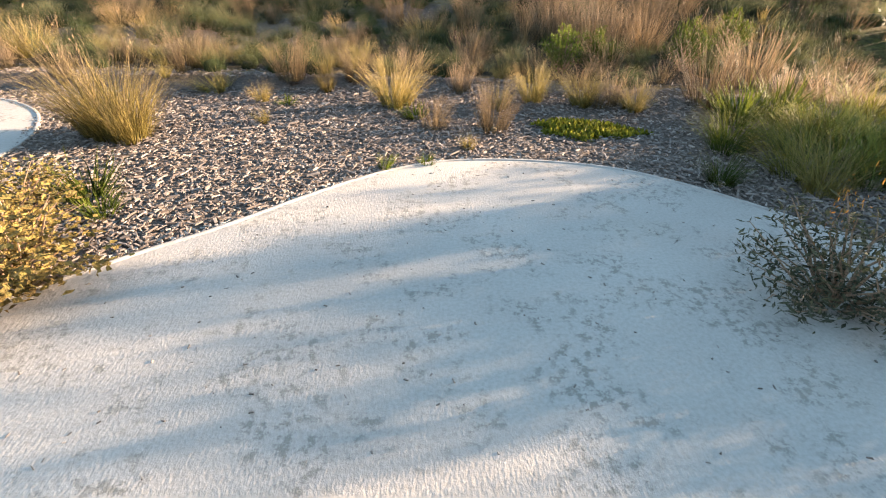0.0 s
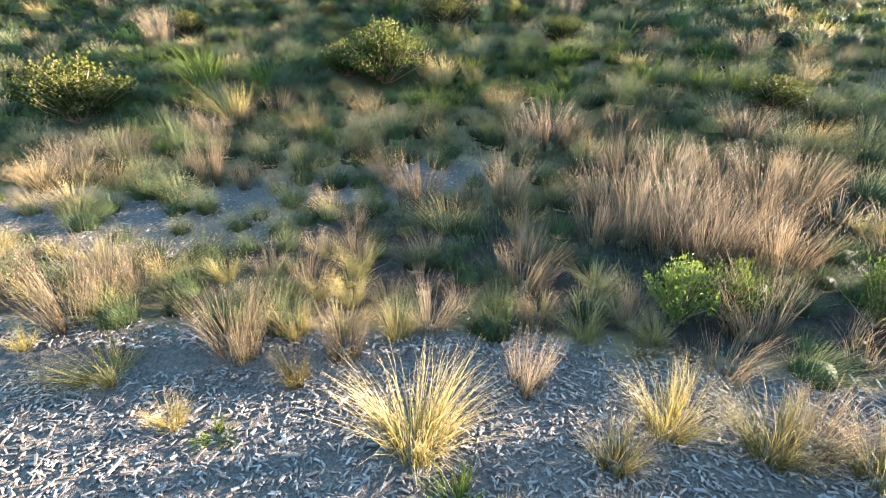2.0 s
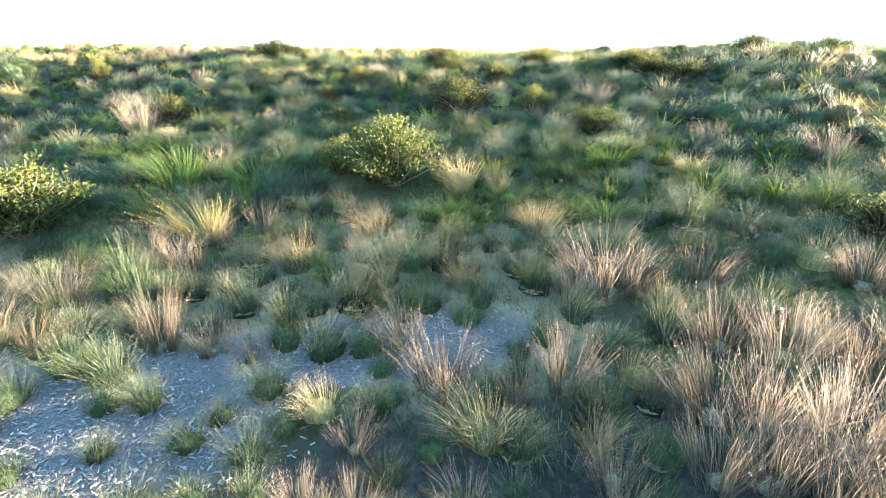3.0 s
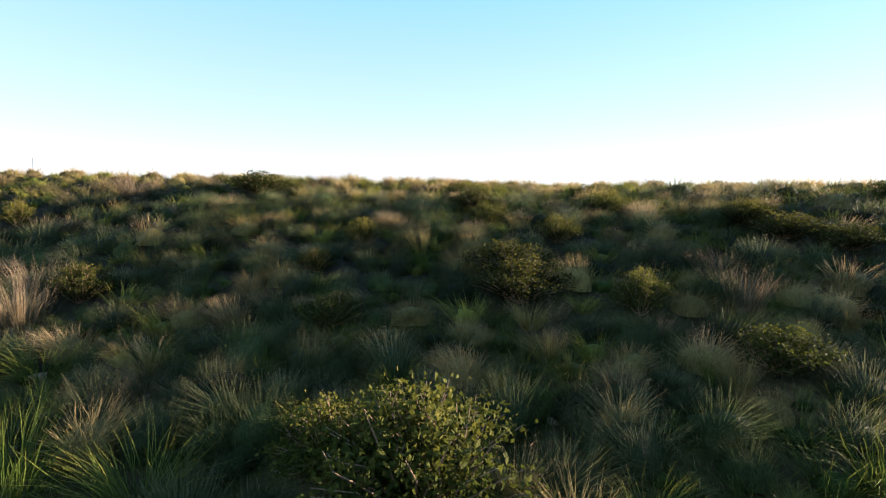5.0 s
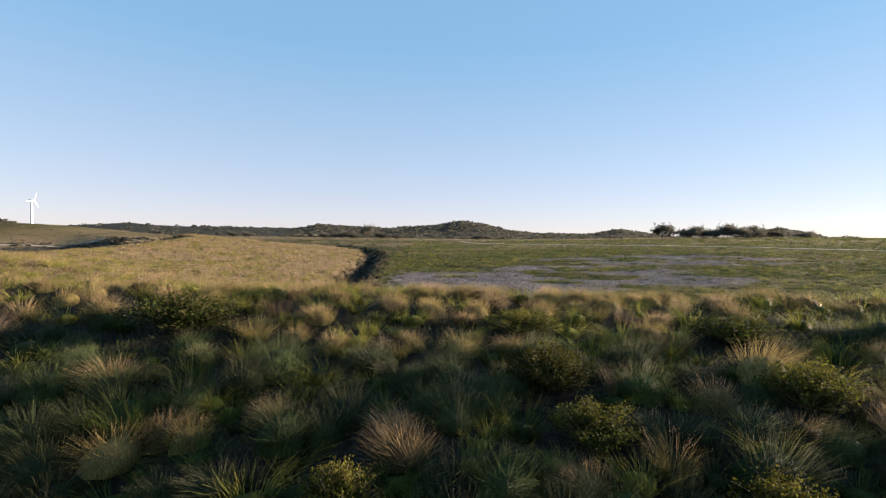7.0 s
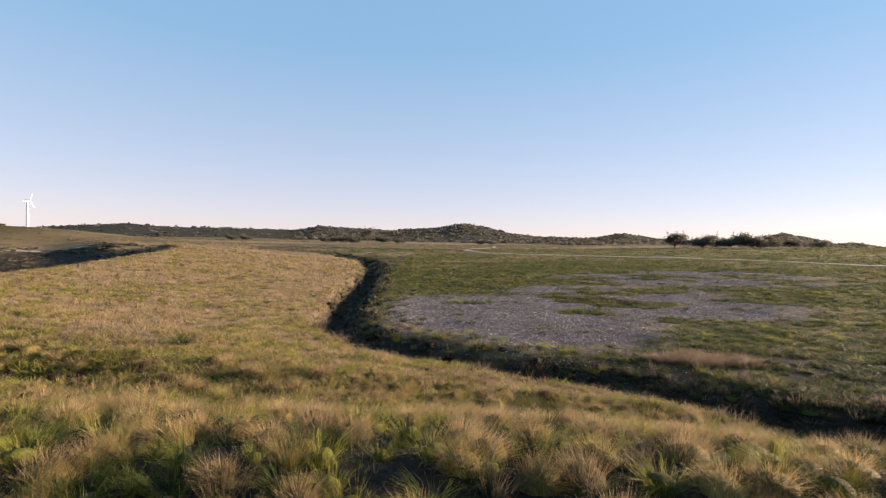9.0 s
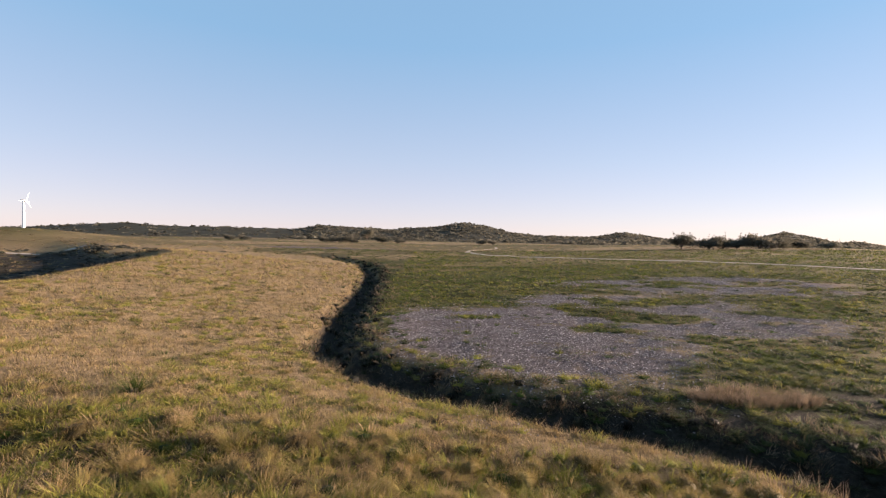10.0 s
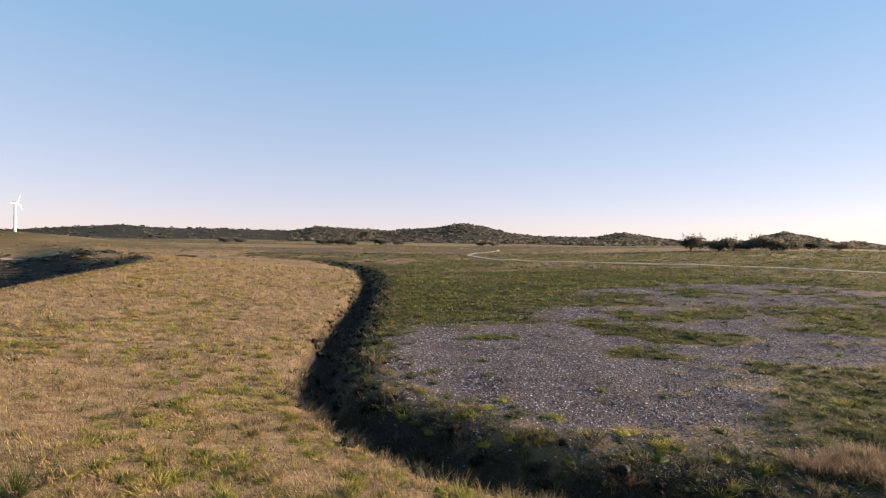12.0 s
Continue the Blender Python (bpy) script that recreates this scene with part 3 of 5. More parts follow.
def zones(x, y):
    """How far each kind of cover, or of painted shade, holds, 0 to 1."""
    s = y + 0.3 * np.clip(x + 1, -7, 7)
    mulch = 1 - sstep(4.5, 4.95, bed_line(x, y))
    for cx, cy, rx, ry in ((-1.0, 7.1, 1.3, 0.45), (-2.6, 6.4, 1.2, 0.8), (-4.6, 6.6, 1.5, 0.7)):
        mulch = np.maximum(mulch, 1 - sstep(0.5, 1.3, np.hypot((x - cx) / rx, (y - cy) / ry)))
    gravel = np.zeros_like(x)
    for cx, cy, rx, ry in ((0.6, 34.0, 5.8, 8.0), (5.0, 37.5, 5.0, 6), (3.6, 31.5, 2.6, 2.2), (10, 38, 7, 4), (17, 50, 12, 5.5), (8, 43, 7, 3.5), (-22, 100, 14, 7), (-2.5, 36, 2.5, 5)):
        gravel = np.maximum(gravel, 1 - sstep(0.45, 1.25, np.hypot((x - cx) / rx, (y - cy) / ry)))
    streak = 0.5 * fbm(x * 0.2, y * 0.6, 21) + 0.5 * fbm(x * 0.45, y * 0.5, 23)
    gravel = gravel * sstep(0.22 + 0.16 * sstep(2, 7, x), 0.42 + 0.12 * sstep(2, 7, x), streak) * (0.62 + 0.55 * sstep(0.3, 0.6, fbm(x * 1.1, y * 1.6, 22))) * sstep(0.7, 1.6, away(x, y, DITCH))
    side = np.interp(y, DITCH[:, 1], DITCH[:, 0])
    plain = sstep(23, 26, y) * sstep(0, 1.5, x - side)
    plain = np.maximum(plain, sstep(80, 100, y))
    green = plain * sstep(0.28, 0.48, fbm(x * 0.10, y * 0.22, 31) * (1 - sstep(70, 110, y)) + fbm(x * 0.02, y * 0.035, 32) * sstep(70, 110, y)) * (1 - 0.8 * gravel) * 0.9 * (1 - 0.42 * sstep(55, 80, y))
    green = np.maximum(green, 0.55 * plain * (1 - gravel) * (1 - sstep(60, 90, y)))
    green = np.maximum(green, 0.8 * sstep(4.6, 5.4, bed_line(x, y)) * (1 - sstep(19.5, 22.5, y)) * sstep(0.22, 0.5, fbm(x * 0.6, y * 0.6, 8)))
    green = np.maximum(green, 0.75 * np.exp(-((x + 88) / 26) ** 2 - ((y - 104) / 18) ** 2))
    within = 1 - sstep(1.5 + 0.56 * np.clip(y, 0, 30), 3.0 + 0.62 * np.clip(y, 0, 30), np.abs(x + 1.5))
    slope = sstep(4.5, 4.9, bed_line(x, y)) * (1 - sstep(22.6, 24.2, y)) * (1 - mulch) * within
    # bare soil of the bank, and the ditch's shade put into the same colour
    soil_shade = np.exp(-(away(x, y, DITCH) / 0.8) ** 2) * 0.95 * sstep(18, 22, y + np.abs(x) * 0.3)
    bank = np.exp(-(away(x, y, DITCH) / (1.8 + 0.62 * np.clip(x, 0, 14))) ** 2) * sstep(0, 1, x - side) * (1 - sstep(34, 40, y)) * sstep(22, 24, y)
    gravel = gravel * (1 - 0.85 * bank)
    soil_shade = np.maximum(soil_shade, bank * (0.75 + 0.3 * sstep(0.35, 0.6, fbm(x * 0.7, y * 0.9, 41))))
    # dark ground that paints in shade between slope tussocks and in the hollow
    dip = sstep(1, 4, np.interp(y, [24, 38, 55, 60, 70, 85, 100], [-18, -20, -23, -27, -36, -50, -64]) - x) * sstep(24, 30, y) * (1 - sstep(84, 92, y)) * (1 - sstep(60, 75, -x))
    soil_shade = np.maximum(soil_shade, np.maximum((0.42 + 0.4 * sstep(11.5, 14, y) + 0.35 * (1 - sstep(5.6, 7.0, y))) * slope, 0.75 * dip))
    wooded = sstep(260, 340, np.hypot(x, y)) * 0.95
    return {"mulch": mulch, "gravel": gravel, "green": green, "soil_shade": soil_shade, "wooded": wooded}


ground = build_ground()


# ---- concrete paths ----
def smooth_line(points, n=6, closed=False):
    """Catmull-Rom through the points."""
    p, out = [Vector((*q, 0)) for q in points], []
    count = len(p) if closed else len(p) - 1
    for k in range(count):
        a, b, c, d = (p[(k + j) % len(p)] if closed else p[min(max(k + j, 0), len(p) - 1)] for j in (-1, 0, 1, 2))
        for q in range(n):
            t = q / n
            out.append(0.5 * (2 * b + (c - a) * t + (2 * a - 5 * b + 4 * c - d) * t * t + (3 * b - a - 3 * c + d) * t ** 3))
    return out if closed else out + [p[-1]]


def slab(name, curve, straight, label):
    bm = bmesh.new()
    ring = [bm.verts.new((p[0], p[1], 0.0)) for p in [*curve, *straight]]
    face = bm.faces.new(ring)
    if face.normal.z < 0:
        face.normal_flip()
    bmesh.ops.recalc_face_normals(bm, faces=[face])
    grown = bmesh.ops.extrude_face_region(bm, geom=[face])
    for v in (g for g in grown["geom"] if isinstance(g, bmesh.types.BMVert)):
        v.co.z = -0.10
    bmesh.ops.recalc_face_normals(bm, faces=bm.faces[:])
    top = [e for e in bm.edges if all(abs(v.co.z) < 1e-6 for v in e.verts)]
    bmesh.ops.bevel(bm, geom=top, offset=0.012, segments=2, affect="EDGES")
    ob = part(name, bm, CONCRETE, None)
    ob.location.z = 0.03
    return tagged(ob, label, "path", kind="structure")


def rim_strip(curve, slab_ob, wide=0.02):
    """The smooth trowelled lip along a slab's edge, a little proud of it."""
    bm = bmesh.new()
    rows = []
    for k, p in enumerate(curve):
        d = (curve[min(k + 1, len(curve) - 1)] - curve[max(k - 1, 0)]).normalized()
        side = Vector((d.y, -d.x, 0))
        a, b = p - side * 0.004, p + side * wide
        rows.append([bm.verts.new((q.x, q.y, z)) for q, z in ((a, -0.09), (a, 0.001), (a + side * 0.006, 0.007), (b - side * 0.006, 0.007), (b, 0.0), (b, -0.03))])
    for a, b in zip(rows, rows[1:]):
        for q in range(5):
            bm.faces.new((a[q], a[q + 1], b[q + 1], b[q]))
    bmesh.ops.recalc_face_normals(bm, faces=bm.faces[:])
    return part("edging", bm, LIP, slab_ob, "smooth trowelled edge")


PAD_EDGE = [(-3.4, -0.45), (-2.3, 0.68), (-1.34, 1.64), (-1.03, 1.92), (-0.66, 2.31), (-0.42, 2.53), (-0.2, 2.68), (0.07, 2.78), (0.42, 2.80), (0.76, 2.76), (1.07, 2.66),
            (1.33, 2.48), (1.54, 2.28), (1.72, 2.08), (1.95, 1.82), (2.6, 1.05), (3.6, 0.0)]
pad = slab("pavement", [p for p in smooth_line(PAD_EDGE)], [(3.6, -4), (-3.4, -4)], "pale brushed concrete path end with a rounded edge")
SIDE_EDGE = [(-2.9, 1.9), (-2.68, 2.5), (-2.68, 2.9), (-2.75, 3.15), (-2.88, 3.42), (-3.09, 3.69), (-3.37, 3.91), (-3.70, 4.06), (-4.6, 4.25), (-7.5, 4.4)]
side_path = slab("pavement", [p for p in smooth_line(SIDE_EDGE)], [(-9.5, 4.4), (-9.5, 0.4), (-4.2, 0.9)], "pale concrete path with a rounded corner beside the mulch")
rim_strip(smooth_line(PAD_EDGE), pad)
rim_strip(smooth_line(SIDE_EDGE)[::-1], side_path)


# ---- sandy tracks ----
def ribbon(name, line, wide, label):
    pts = smooth_line(line, 8)
    bm = bmesh.new()
    rows = []
    for k, p in enumerate(pts):
        d = (pts[min(k + 1, len(pts) - 1)] - pts[max(k - 1, 0)]).normalized()
        side = Vector((-d.y, d.x, 0))
        row = []
        for q in (-1, -0.6, 0, 0.6, 1):
            w = wide * (1 + 0.12 * math.sin(k * 1.3 + q))
            c = p + side * q * w / 2
            row.append(bm.verts.new((c.x, c.y, ground_at(c.x, c.y) + (0.05 if abs(q) < 0.9 else -0.05))))
        rows.append(row)
    for a, b in zip(rows, rows[1:]):
        for q in range(4):
            bm.faces.new((a[q], a[q + 1], b[q + 1], b[q]))
    bmesh.ops.recalc_face_normals(bm, faces=bm.faces[:])
    return tagged(part(name, bm, SAND, None), label, "track", kind="structure")


ribbon("track", [tuple(p) for p in TRACK], 0.75, "pale sandy track winding across the plain")
ribbon("track", [(-92, 84), (-76, 85.5), (-63.6, 86.6), (-60, 87.4), (-55, 88)], 1.5, "pale sandy track behind the grassy mound")


# ---- tussock grasses ----
rng = np.random.default_rng(7)
# foot-to-tip habit of each kind: blades, steps, lean, droop, blade width, foot radius, lengths
HABIT = {
    "gold": (520, 3, 0.66, 0.50, 0.0060, 0.19, (0.40, 1.10)),
    "straw": (360, 3, 0.50, 0.22, 0.0060, 0.30, (0.35, 1.10)),
    "green": (300, 3, 0.78, 0.70, 0.010, 0.24, (0.45, 1.08)),
    "olive": (300, 3, 0.72, 0.60, 0.010, 0.26, (0.5, 1.05)),
    "soft": (560, 3, 0.85, 0.55, 0.0048, 0.24, (0.62, 1.02)),
    "blond": (560, 3, 0.85, 0.60, 0.0048, 0.24, (0.62, 1.02)),
    "sprout": (130, 3, 0.75, 0.25, 0.028, 0.22, (0.4, 1.0)),
}
CORE = {"gold": (0.11, 0.15), "straw": (0.14, 0.15), "green": (0.24, 0.30), "olive": (0.26, 0.34), "sprout": (0.0, 0.0)}


def habit(r, kind, count, steps, broad=1.0, drift=(0.0, 0.0), core=True):
    """The shape of one tussock of its kind."""
    h = HABIT[kind]
    if kind in ("soft", "blond") and steps > 2:
        return mound(r, count, steps - 1, h[4] * broad, 0.30, h[2] * 0.72, drift, even=0.8)
    if kind in ("soft", "blond"):
        return dome(r, count, h[4] * 1.5 * broad, drift)
    return blades(r, count, steps, h[2], h[3], h[4] * broad, h[5], h[6], drift, CORE[kind] if core else (0, 0))


def thatch(r, radius, height):
    """The brown matted foot inside a tussock."""
    v, tri, t = blades(r, 1, 1, 0.1, 0, 0.001, 0.01, core=(radius, height))
    return mesh_of("thatch", v, tri, THATCH)


def plume(r, kind, n, reach):
    """Thin flower stalks that stand clear of the blades, with a seed head each."""
    v, tri, t = blades(r, n, 4, 0.6, 0.35, 0.006, 0.12, (reach * 0.8, reach))
    ends = v.reshape(n, 9, 3)[:, 8]
    below = v.reshape(n, 9, 3)[:, 6]
    heads = np.concatenate([below + (ends - below) * u for u in (0.0, 0.3, 0.6, 0.9)])
    hv, ht = leaves(r, heads + r.normal(0, 0.006, heads.shape), 0.034, 3.5, 1.1, 0.4)
    return mesh_of("plume", np.concatenate([v, hv]), np.concatenate([tri, ht + len(v)]), STRAW, np.concatenate([0.3 + 0.5 * t, np.full(len(hv), 0.75)]), np.full(len(v) + len(hv), 0.5))


COVER = {"olive": OLIVE, "gold": GOLD, "straw": STRAW, "green": GREEN, "soft": SOFT, "blond": BLOND, "sprout": BRIGHT}
WORDS = {
    "gold": "golden tussock grass with a yellow-green foot",
    "straw": "dry pinkish straw tussock with bleached upright stalks",
    "green": "green strap-leaved tussock with yellowed drooping tips",
    "olive": "yellow-olive tussock of short arching blades",
    "soft": "soft grey-green rounded tussock of fine blades",
    "blond": "blond rounded tussock of fine wind-swept blades",
    "sprout": "bright green grass with broad upright blades",
}
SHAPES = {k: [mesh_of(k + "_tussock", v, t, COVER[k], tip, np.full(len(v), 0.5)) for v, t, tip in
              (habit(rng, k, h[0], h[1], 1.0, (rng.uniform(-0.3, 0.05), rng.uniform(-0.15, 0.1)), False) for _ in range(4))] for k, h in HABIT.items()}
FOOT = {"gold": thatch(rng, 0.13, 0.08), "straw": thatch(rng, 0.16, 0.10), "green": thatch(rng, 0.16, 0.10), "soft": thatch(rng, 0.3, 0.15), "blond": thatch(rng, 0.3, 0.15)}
PLUME = {"gold": plume(rng, "gold", 12, 1.25), "straw": plume(rng, "straw", 12, 1.12), "soft": plume(rng, "soft", 9, 1.15), "blond": plume(rng, "blond", 10, 1.15)}
STAND = []   # where plants stand, so that the filling keeps clear of them


def tussock(kind, x, y, tall, wide, place="on the slope"):
    """A tussock: its blades span about 1.2 m at a scale of one."""
    ob = new("tussock", SHAPES[kind][rng.integers(4)])
    ob.location = (x, y, ground_at(x, y) - 0.015)
    ob.rotation_euler = (rng.uniform(-0.08, 0.08), rng.uniform(-0.08, 0.08), rng.uniform(0, 6.28) if kind != "gold" else rng.uniform(-0.7, 0.7))
    span = 1.5 if kind in ("soft", "blond") else 1.15
    ob.scale = (wide / span, wide / span, tall / 0.95)
    STAND.append((x, y, wide * 0.4))
    if kind in FOOT:
        hold("thatch", FOOT[kind], ob, "matted brown thatch")
    if kind in PLUME and tall > 0.25 and y < 16.5:
        hold("plume", PLUME[kind], ob, "bleached seed stalks")
    return tagged(ob, WORDS[kind] + " " + place, "grass", kind + " tussocks")


GOLD_A = [(2.04, 2.37, 0.36, 0.43), (0.18, 3.0, 0.14, 0.15), (-2.16, 3.15, 0.72, 0.8), (-2.3, 3.22, 0.64, 0.68), (-2.05, 3.1, 0.48, 0.6), (-1.3, 3.5, 0.15, 0.15), (1.13, 3.9, 0.36, 0.46), (-0.37, 3.93, 0.53, 0.6), (0.74, 4.02, 0.4, 0.42), (-1.48, 4.05, 0.23, 0.21), (-1.0, 4.34, 0.27, 0.24), (-1.99, 4.37, 0.23, 0.49), (-2.48, 4.5, 0.17, 0.18), (-4.23, 5.31, 0.49, 0.64), (-3.02, 8.76, 0.66, 0.83), (-0.35, 9.27, 0.37, 0.37), (0.14, 9.31, 0.34, 0.37), (-2.1, 9.36, 0.29, 0.39), (2.33, 9.45, 0.31, 0.57), (-0.57, 9.87, 0.41, 0.41), (0.22, 10.38, 0.41, 0.47), (1.17, 10.6, 0.41, 0.37)]
GOLD_B = [(-0.13, 11.21, 0.33, 0.49), (-1.05, 11.24, 0.24, 0.27), (2.52, 11.3, 0.3, 0.34), (-3.71, 11.42, 0.41, 0.56), (-0.18, 11.76, 0.34, 0.53), (1.24, 12.26, 0.31, 0.42), (-1.32, 13.48, 0.47, 0.33), (0.03, 14.06, 0.36, 0.41), (2.5, 14.39, 0.32, 0.58), (3.32, 14.45, 0.34, 0.92), (2.14, 14.72, 0.28, 0.36), (-1.38, 14.93, 0.24, 0.22), (0.94, 15.85, 0.34, 0.46), (-3.63, 16.32, 0.36, 0.49), (-3.4, 16.84, 0.28, 0.52), (-4.65, 17.58, 0.38, 0.52), (1.14, 17.92, 0.32, 0.53), (-3.14, 17.96, 0.59, 0.65), (-4.67, 18.21, 0.42, 0.57), (-5.65, 18.29, 0.39, 0.56)]
GOLD_C = [(-1.74, 18.43, 0.32, 0.35), (-4.63, 18.67, 0.37, 0.47), (-5.98, 19.2, 0.36, 0.49), (-3.09, 21.97, 0.55, 0.8), (-6.36, 22.46, 0.51, 0.7), (-5.19, 23.12, 0.65, 0.83), (-2.62, 23.35, 0.51, 0.69), (0.23, 23.69, 0.54, 0.73)]
STRAW_A = [(0.36, 3.37, 0.42, 0.38), (-0.05, 3.41, 0.28, 0.29), (3.09, 3.8, 0.32, 0.59), (1.26, 3.87, 0.22, 0.34), (2.12, 3.9, 0.56, 0.64), (2.81, 3.93, 0.32, 0.58), (2.69, 4.4, 0.54, 0.68), (-1.34, 4.5, 0.43, 0.48), (-0.78, 4.5, 0.36, 0.33), (-3.39, 4.5, 0.3, 0.34), (-2.39, 4.72, 0.49, 0.47), (-3.07, 5.1, 0.31, 0.42), (-4.34, 5.15, 0.39, 0.4), (0.3, 6.6, 0.5, 0.49), (-0.51, 6.61, 0.52, 0.66)]
STRAW_B = [(-2.64, 7.16, 0.58, 0.43), (0.79, 7.53, 0.51, 0.88), (-3.78, 7.72, 0.43, 0.54), (-0.9, 8.35, 0.29, 0.42), (-2.81, 8.66, 0.41, 0.37), (3.92, 9.52, 0.45, 0.66), (2.86, 10.13, 0.36, 0.48), (-3.55, 11.06, 0.3, 0.49), (1.87, 11.72, 0.48, 0.57), (0.9, 12.18, 0.3, 0.34), (1.89, 12.24, 0.43, 0.59), (-3.48, 12.31, 0.24, 0.43), (-5.66, 12.33, 0.76, 0.77), (-5.96, 12.93, 0.6, 0.72), (-2.17, 12.97, 0.24, 0.3), (-5.32, 14.55, 0.24, 0.44)]
STRAW_C = [(-5.62, 14.57, 0.34, 0.46), (-5.48, 15.31, 0.27, 0.41), (-6.76, 16.19, 0.54, 0.88), (-7.0, 16.54, 0.47, 0.8), (-7.68, 16.72, 0.49, 0.84), (-7.41, 16.96, 0.47, 0.68), (-5.99, 17.31, 0.34, 0.52)]
STRAW_D = [(1.4, 3.95, 0.34, 0.36), (0.16, 4.3, 0.34, 0.3), (0.95, 5.9, 0.44, 0.5), (1.18, 5.85, 0.5, 0.6), (1.4, 5.7, 0.5, 0.6), (1.62, 5.6, 0.5, 0.6), (1.88, 5.58, 0.48, 0.6), (2.12, 5.45, 0.5, 0.6), (1.1, 6.3, 0.5, 0.6), (1.38, 6.2, 0.52, 0.65), (1.66, 6.05, 0.52, 0.65), (1.97, 5.98, 0.5, 0.65),
           (2.3, 5.95, 0.5, 0.65), (1.4, 6.85, 0.46, 0.6), (1.78, 6.72, 0.46, 0.6), (2.14, 6.55, 0.48, 0.6), (2.5, 6.46, 0.48, 0.65), (2.78, 6.3, 0.5, 0.65), (1.64, 7.5, 0.42, 0.55), (2.8, 7.4, 0.42, 0.6),
           (0.32, 5.32, 0.42, 0.5), (0.28, 4.8, 0.3, 0.32), (0.87, 4.85, 0.3, 0.35), (1.5, 4.72, 0.46, 0.5), (1.04, 7.45, 0.4, 0.5), (0.52, 7.45, 0.36, 0.45), (-4.3, 7.5, 0.45, 0.6), (-2.49, 5.2, 0.44, 0.5), (-2.24, 5.15, 0.34, 0.4), (-2.24, 7.1, 0.3, 0.4)]
GOLD_D = [(0.46, 3.84, 0.3, 0.3), (1.5, 3.78, 0.3, 0.4), (-1.08, 4.64, 0.26, 0.28), (-0.52, 4.66, 0.26, 0.28), (-0.84, 5.04, 0.24, 0.28), (-2.32, 4.88, 0.3, 0.4), (-1.76, 5.33, 0.22, 0.28), (-1.05, 5.12, 0.22, 0.28), (0.55, 4.7, 0.24, 0.3)]
SPROUT_A = [(-1.80, 2.22, 0.26, 0.42), (-1.62, 2.05, 0.16, 0.25), (-0.33, 2.64, 0.15, 0.12), (-0.09, 2.72, 0.11, 0.14), (-0.2, 3.66, 0.16, 0.3), (-1.26, 4.0, 0.11, 0.2)]
GREEN_A = [(1.56, 2.48, 0.3, 0.29), (2.4, 2.48, 0.42, 0.51), (2.25, 2.95, 0.35, 0.5), (2.61, 2.96, 0.4, 0.53), (1.98, 3.15, 0.3, 0.5), (2.99, 3.17, 0.4, 0.53), (2.71, 3.27, 0.34, 0.61), (-3.02, 6.85, 0.32, 0.34), (-0.83, 7.37, 0.33, 0.39), (-1.17, 7.4, 0.24, 0.26), (-3.41, 7.87, 0.32, 0.35), (-1.5, 7.97, 0.33, 0.6), (1.13, 8.59, 0.32, 0.57), (-3.74, 9.25, 0.63, 0.72), (-2.88, 9.44, 0.53, 0.48), (0.89, 9.49, 0.36, 0.49), (0.12, 9.61, 0.4, 0.44), (1.53, 9.74, 0.48, 0.63), (-2.95, 10.0, 0.59, 0.78), (-3.86, 10.05, 0.91, 0.94)]
GREEN_B = [(-0.24, 10.48, 0.26, 0.38), (-4.17, 10.54, 0.48, 0.52), (1.04, 10.66, 0.47, 0.32), (-1.39, 10.93, 0.39, 0.46), (-5.46, 11.34, 0.45, 0.82), (-1.77, 11.44, 0.38, 0.28), (-4.73, 11.45, 0.47, 0.72), (-3.25, 11.51, 0.21, 0.38), (-3.6, 11.55, 0.43, 0.59), (-4.27, 13.7, 0.33, 0.48), (-1.69, 13.8, 0.33, 0.4), (-0.94, 13.84, 0.27, 0.33), (-4.08, 14.74, 0.45, 0.54), (-0.64, 15.23, 0.29, 0.39), (-3.91, 15.41, 0.36, 0.55), (2.26, 15.46, 0.44, 0.72), (0.77, 15.77, 0.33, 0.45), (0.02, 15.88, 0.37, 0.67), (-3.86, 17.52, 0.42, 0.67), (-4.41, 17.55, 0.43, 0.78)]
GREEN_C = [(-1.72, 17.76, 0.33, 0.45), (-1.17, 18.07, 0.36, 0.54), (-5.23, 18.15, 0.33, 0.6), (0.41, 18.19, 0.41, 0.49), (-2.88, 18.32, 0.38, 0.51), (-0.71, 18.72, 0.34, 0.5), (-5.27, 19.07, 0.33, 0.53), (0.15, 19.52, 0.33, 0.45), (-5.2, 21.6, 0.5, 0.82), (-7.84, 25.07, 0.64, 0.97)]
SOFT_A = [(-1.67, 6.64, 0.39, 0.51), (-1.76, 7.4, 0.45, 0.5), (-2.38, 7.77, 0.4, 0.41), (-2.92, 7.82, 0.36, 0.49), (-0.1, 10.31, 0.32, 0.36), (3.11, 11.09, 0.4, 0.64), (2.46, 11.46, 0.41, 0.65), (-1.36, 12.41, 0.32, 0.48)]
